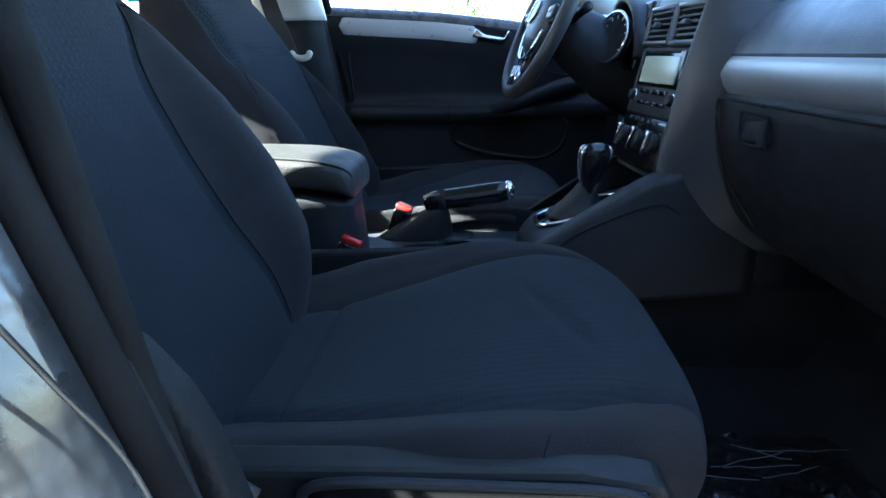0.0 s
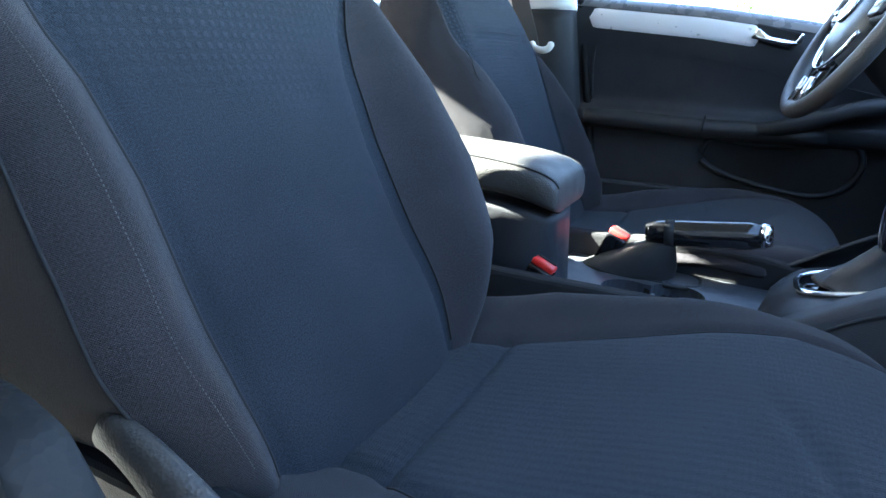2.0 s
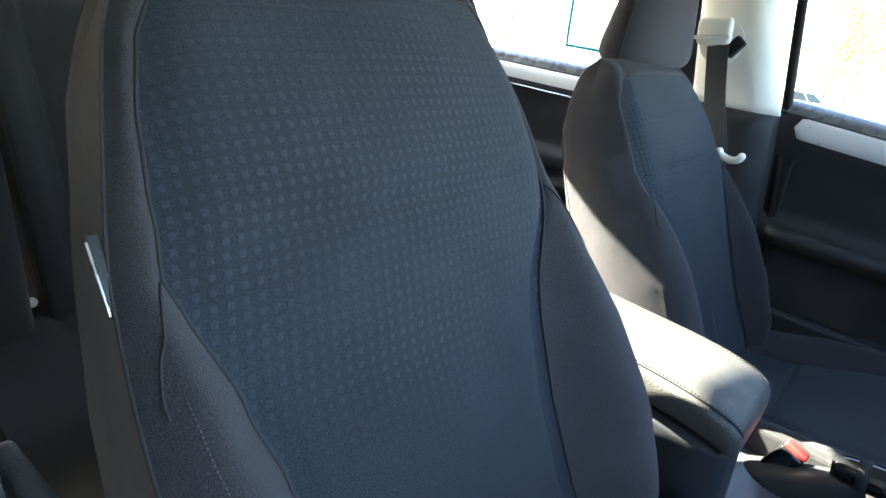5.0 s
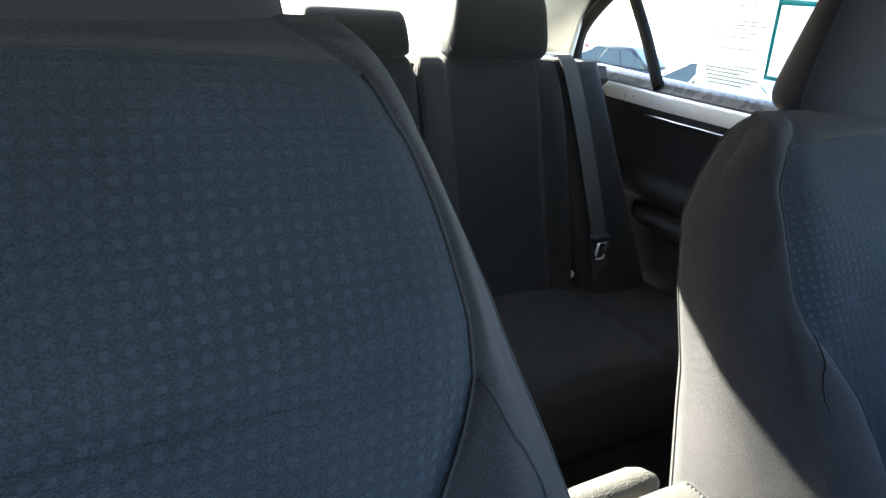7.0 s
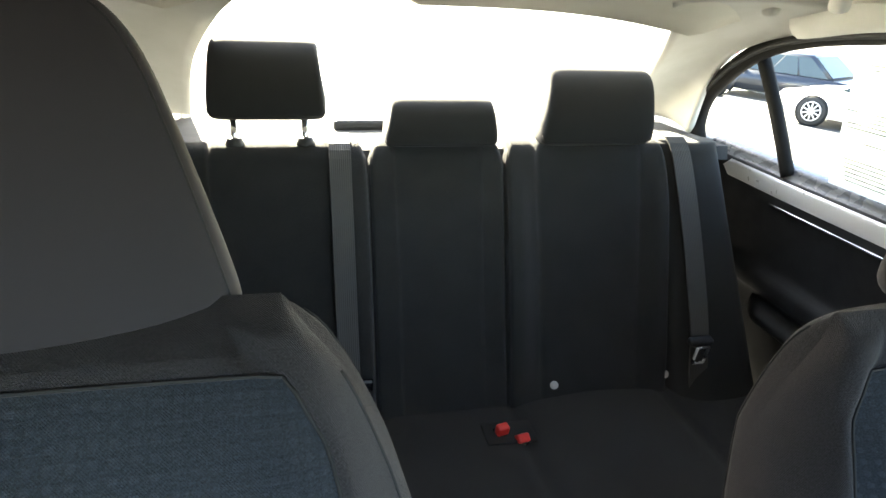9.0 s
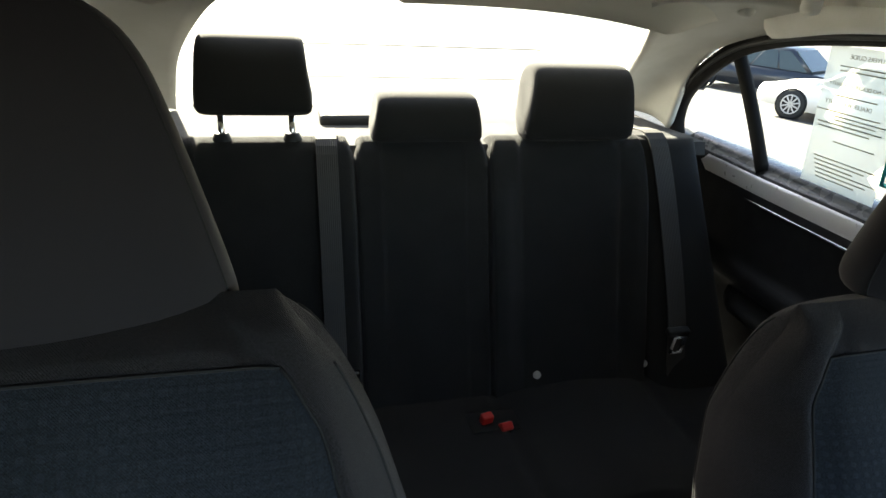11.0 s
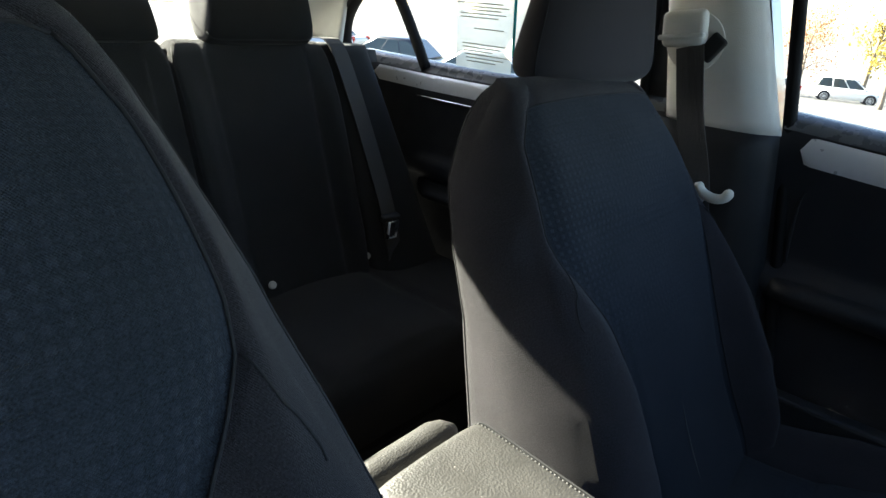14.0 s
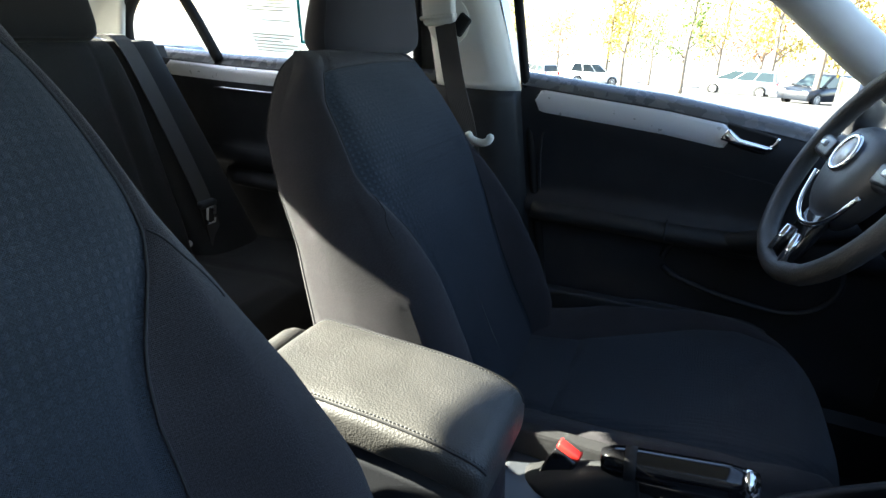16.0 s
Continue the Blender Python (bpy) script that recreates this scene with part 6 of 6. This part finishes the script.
def parked(name, label, category, x, y, turn, mat, length, width, tall, kind, dz=0.0):
    """A parked vehicle; its own x runs from tail to nose."""
    v = thing(name, label, category, "parked cars", at=(0, 0, 0))
    h = length / 2
    clear, hip = 0.22, 0.58 * tall
    roofs = {"suv": (-0.93, -0.80, 0.12, 0.50), "van": (-0.96, -0.88, 0.20, 0.72), "sedan": (-0.72, -0.40, 0.10, 0.48)}[kind]
    side = [(-h, 0.50), (-h * 0.985, clear), (h * 0.96, clear), (h, 0.40), (h, hip * 0.72), (h * 0.95, hip * 0.88), (h * roofs[3], hip), (-h * 0.97, hip), (-h, hip * 0.8)]
    for _ in range(2):
        # round off the corners of the side view
        side = [(a[0] + (b[0] - a[0]) * k, a[1] + (b[1] - a[1]) * k) for a, b in zip(side, side[1:] + side[:1]) for k in (0.22, 0.78)]
    rings = []
    for k, w in ((-1, 0.90), (-0.94, 0.985), (-0.8, 1.0), (0.8, 1.0), (0.94, 0.985), (1, 0.90)):
        rings.append([(a * (1 if abs(k) < 0.9 else 0.985), k * width / 2, b) for a, b in side])
    loft("body", rings, mat, v)
    cab = [(h * roofs[0], hip - 0.01), (h * roofs[1], tall), (h * roofs[2], tall), (h * roofs[3], hip - 0.01)]
    rings = []
    for k, f in ((-1, 0.0), (-0.86, 1.0), (0.86, 1.0), (1, 0.0)):
        rings.append([(cab[0][0], k * width / 2 * 0.95 if f == 0 else k * width / 2 * 0.95, cab[0][1]), (cab[1][0], k * width / 2 * 0.84, cab[1][1] - 0.03 * (1 - f)), (cab[2][0], k * width / 2 * 0.84, cab[2][1] - 0.03 * (1 - f)), (cab[3][0], k * width / 2 * 0.95, cab[3][1])])
    cabin = loft("cabin", rings, mat, v)
    # side windows and screens, a little proud of the cabin
    span = [cab[0][0] * 0.97, cab[3][0] * 0.97]
    cuts = np.linspace(0.04, 0.96, 4)
    for s in (-1, 1):
        for a, b in zip(cuts[:-1], cuts[1:]):
            a, b = a + 0.012, b - 0.012
            lo = lambda t: cab[0][0] + (cab[3][0] - cab[0][0]) * t
            hi = lambda t: cab[1][0] + (cab[2][0] - cab[1][0]) * t
            zl, zh = hip + 0.03, tall - 0.08
            f = 0.96
            q = [(lo(a), s * width / 2 * 0.955, zl), (lo(b), s * width / 2 * 0.955, zl), (hi(b) * f + lo(b) * (1 - f), s * width / 2 * 0.855, zh), (hi(a) * f + lo(a) * (1 - f), s * width / 2 * 0.855, zh)]
            q2 = [(p[0], p[1] - s * 0.03, p[2]) for p in q]
            mesh_object("window", q + q2, [[0, 1, 2, 3], [7, 6, 5, 4], [0, 4, 5, 1], [1, 5, 6, 2], [2, 6, 7, 3], [3, 7, 4, 0]], CAR_GLASS, cabin, smooth=False)
    for (xa, za), (xb, zb), e in ((cab[3], cab[2], 1), (cab[0], cab[1], -1)):
        k0, k1 = 0.10, 0.90
        q = []
        for k, w in ((k0, 0.86), (k1, 0.76)):
            q += [(xa + (xb - xa) * k + e * 0.02, -w * width / 2, za + (zb - za) * k + 0.01), (xa + (xb - xa) * k + e * 0.02, w * width / 2, za + (zb - za) * k + 0.01)]
        q2 = [(p[0] - e * 0.04, p[1], p[2] - 0.02) for p in q]
        mesh_object("screen", q + q2, [[0, 1, 3, 2], [4, 6, 7, 5], [0, 4, 5, 1], [1, 5, 7, 3], [3, 7, 6, 2], [2, 6, 4, 0]], CAR_GLASS, cabin, smooth=False)
    for s in (-1, 1):
        part("headlight", rounded((0.25, 0.32, 0.15), 0.04, pose(h * 0.93, s * width * 0.36, hip * 0.76)), LIGHT, v)
        part("tail_light", rounded((0.12, 0.20, 0.30), 0.03, pose(-h * 0.97, s * width * 0.40, hip * 0.85)), TAIL, v)
        part("mirror", rounded((0.12, 0.18, 0.12), 0.03, pose(h * roofs[3] * 0.85, s * width * 0.54, hip + 0.06)), mat, v)
        for xx in (-0.60, 0.62):
            r = 0.34 if kind != "sedan" else 0.33
            wy = s * (width / 2 - 0.09)
            part("wheel_arch", cyl(r + 0.05, r + 0.05, 0.02, pose(h * xx, s * (width / 2 - 0.005), r, 90, 0, 0), 28), DARK, v)
            ty = part("tyre", cyl(r, r, 0.21, pose(h * xx, wy, r, 90, 0, 0), 32, 0.03), TYRE, v)
            part("rim", cyl(r * 0.68, r * 0.68, 0.03, pose(h * xx, s * (width / 2 + 0.005), r, 90, 0, 0), 28), DARK, ty)
            tube("rim_ring", [(h * xx + r * 0.66 * math.cos(q), s * (width / 2 + 0.022), r + r * 0.66 * math.sin(q)) for q in np.linspace(0, 2 * np.pi, 28, endpoint=False)], 0.016, SILVER_CAR, ty, n=6, close=True)
            for i in range(10):
                part("spoke", rounded((0.035, 0.02, r * 0.62), 0.006, pose(h * xx, s * (width / 2 + 0.022), r, 0, 36 * i, 0) @ pose(0, 0, r * 0.34)), SILVER_CAR, ty)
    part("grille", rounded((0.04, width * 0.45, 0.20), 0.02, pose(h * 0.985, 0, hip * 0.66)), DARK, v)
    v.location = (x, y, land(x, y) + dz)
    v.rotation_euler = (0, 0, radians(turn))
    return v


parked("suv", "white sport utility vehicle parked across the lot", "car", -8.4, 51.0, 18, WHITE_CAR, 4.7, 1.85, 1.70, "suv")
parked("hatchback", "white car parked beside another white car", "car", -13.6, 52.0, 145, WHITE_CAR, 4.3, 1.8, 1.5, "suv")
parked("minivan", "white minivan parked near small trees", "car", 2.6, 47.5, 172, WHITE_CAR, 5.0, 1.95, 1.75, "van")
parked("suv", "dark blue sport utility vehicle facing the lane", "car", 6.4, 39.5, 228, BLUE_CAR, 4.5, 1.85, 1.65, "suv")
parked("sedan", "white sedan with many-spoked alloy wheels", "car", -10.8, 12.5, 202, WHITE_CAR, 4.8, 1.85, 1.45, "sedan")
parked("sedan", "dark sedan parked behind a white one", "car", -16.0, 13.8, 205, DARK_CAR, 4.6, 1.8, 1.45, "sedan")
parked("sedan", "silver sedan parked in the far row", "car", -25.5, 17.5, 205, SILVER_CAR, 4.6, 1.8, 1.45, "sedan")

BARK = grained("bark", (0.20, 0.165, 0.13), (0.30, 0.25, 0.20), 0.95, 14.0, 0.02, 0.1)


def leaf_mat(name, a, b):
    k = Nodes(name, rough=0.7)
    k.colour(k.blend(k.noise(1.3, 2.0), a, b))
    thin_translucent(k.mat, 0.35)
    k.mat.node_tree.nodes["Translucent BSDF"].inputs["Color"].default_value = (*b, 1)
    return k.mat


LEAF_GREEN, LEAF_GOLD, LEAF_RED = leaf_mat("green_leaves", (0.07, 0.12, 0.03), (0.14, 0.19, 0.05)), leaf_mat("golden_leaves", (0.22, 0.19, 0.04), (0.38, 0.28, 0.06)), leaf_mat("russet_leaves", (0.20, 0.07, 0.03), (0.35, 0.16, 0.05))


def tree(label, x, y, tall, spread, mat, seed, count=900):
    rnd = random.Random(seed)
    z0 = land(x, y)
    t = thing("tree", label, "tree", "car park trees", at=(x, y, z0))
    trunk = smooth_line([(x, y, z0 - 0.1), (x + rnd.uniform(-0.1, 0.1), y, z0 + tall * 0.3), (x + rnd.uniform(-0.25, 0.25), y + 0.1, z0 + tall * 0.6), (x + rnd.uniform(-0.3, 0.3), y, z0 + tall * 0.95)], 16)
    tr = tube("trunk", trunk, np.linspace(0.13, 0.03, 16) * tall / 6, BARK, t, n=9)
    tips = []
    for i in range(11):
        k = int(4 + i * 1.0)
        b = np.array(trunk[min(k, 15)])
        a, ln = rnd.uniform(0, 6.28), spread * rnd.uniform(0.5, 1.0) * (1.1 - 0.5 * k / 16)
        e = b + np.array((ln * math.cos(a), ln * math.sin(a), ln * rnd.uniform(0.5, 1.0)))
        tube("limb", smooth_line([b, (b + e) / 2 + (0, 0, 0.15 * ln), e], 7), np.linspace(0.04, 0.012, 7) * tall / 6, BARK, t, n=6)
        tips += [e, (b + 2 * e) / 3, b + (e - b) * 0.45]
    verts, faces = [], []
    for _ in range(count):
        c = np.array(rnd.choice(tips)) + np.array([rnd.gauss(0, spread * 0.20) for _ in range(3)])
        s = rnd.uniform(0.05, 0.12) * tall / 6
        q = Euler((rnd.uniform(0, 6.28), rnd.uniform(0, 6.28), rnd.uniform(0, 6.28))).to_matrix()
        base = len(verts)
        verts += [tuple(Vector(c) + q @ Vector(p) * s) for p in ((-1, 0, 0), (0, -0.5, 0.1), (1, 0, 0), (0, 0.5, 0.1))]
        faces.append([base, base + 1, base + 2, base + 3])
    mesh_object("crown", verts, faces, mat, t, smooth=False)


tree("slim tree with thin golden leaves by the car park", -5.0, 42.0, 7.5, 1.6, LEAF_GOLD, 1)
tree("slim tree with sparse green leaves by the car park", -14.5, 46.0, 6.0, 1.5, LEAF_GREEN, 2)
tree("slim young tree with yellow green leaves", -1.0, 38.0, 8.0, 1.7, LEAF_GREEN, 3)
tree("tree with golden leaves over parked cars", 6.0, 38.0, 8.5, 2.2, LEAF_GOLD, 4, 1600)
tree("tree with russet autumn leaves", 9.0, 36.0, 8.0, 2.4, LEAF_RED, 5, 1400)
tree("round golden tree at the edge of the lot", -20.0, 50.0, 5.5, 1.5, LEAF_GREEN, 6)
tree("tree with green and golden leaves", 4.5, 48.0, 9.0, 2.6, LEAF_GOLD, 7, 1600)
tree("bare slim tree beside the white sedan", -16.0, 22.0, 7.0, 1.2, LEAF_GREEN, 8, 220)
tree("golden tree behind parked cars", -26.0, 55.0, 6.5, 2.0, LEAF_GOLD, 9, 1000)
tree("young green tree behind parked cars", -31.0, 52.0, 6.0, 1.8, LEAF_GREEN, 10, 900)


for i in range(14):
    r = random.Random(40 + i)
    x, y = -26 + 4.4 * i + r.uniform(-1, 1), 56 + r.uniform(-4, 8)
    tree(("tree with pale autumn leaves beyond the lot", "green tree beyond the car park")[i % 2], x, y, r.uniform(6, 11), r.uniform(2.2, 3.4), (LEAF_GOLD, LEAF_GREEN, LEAF_GOLD, LEAF_RED)[i % 4], 60 + i, 1500)
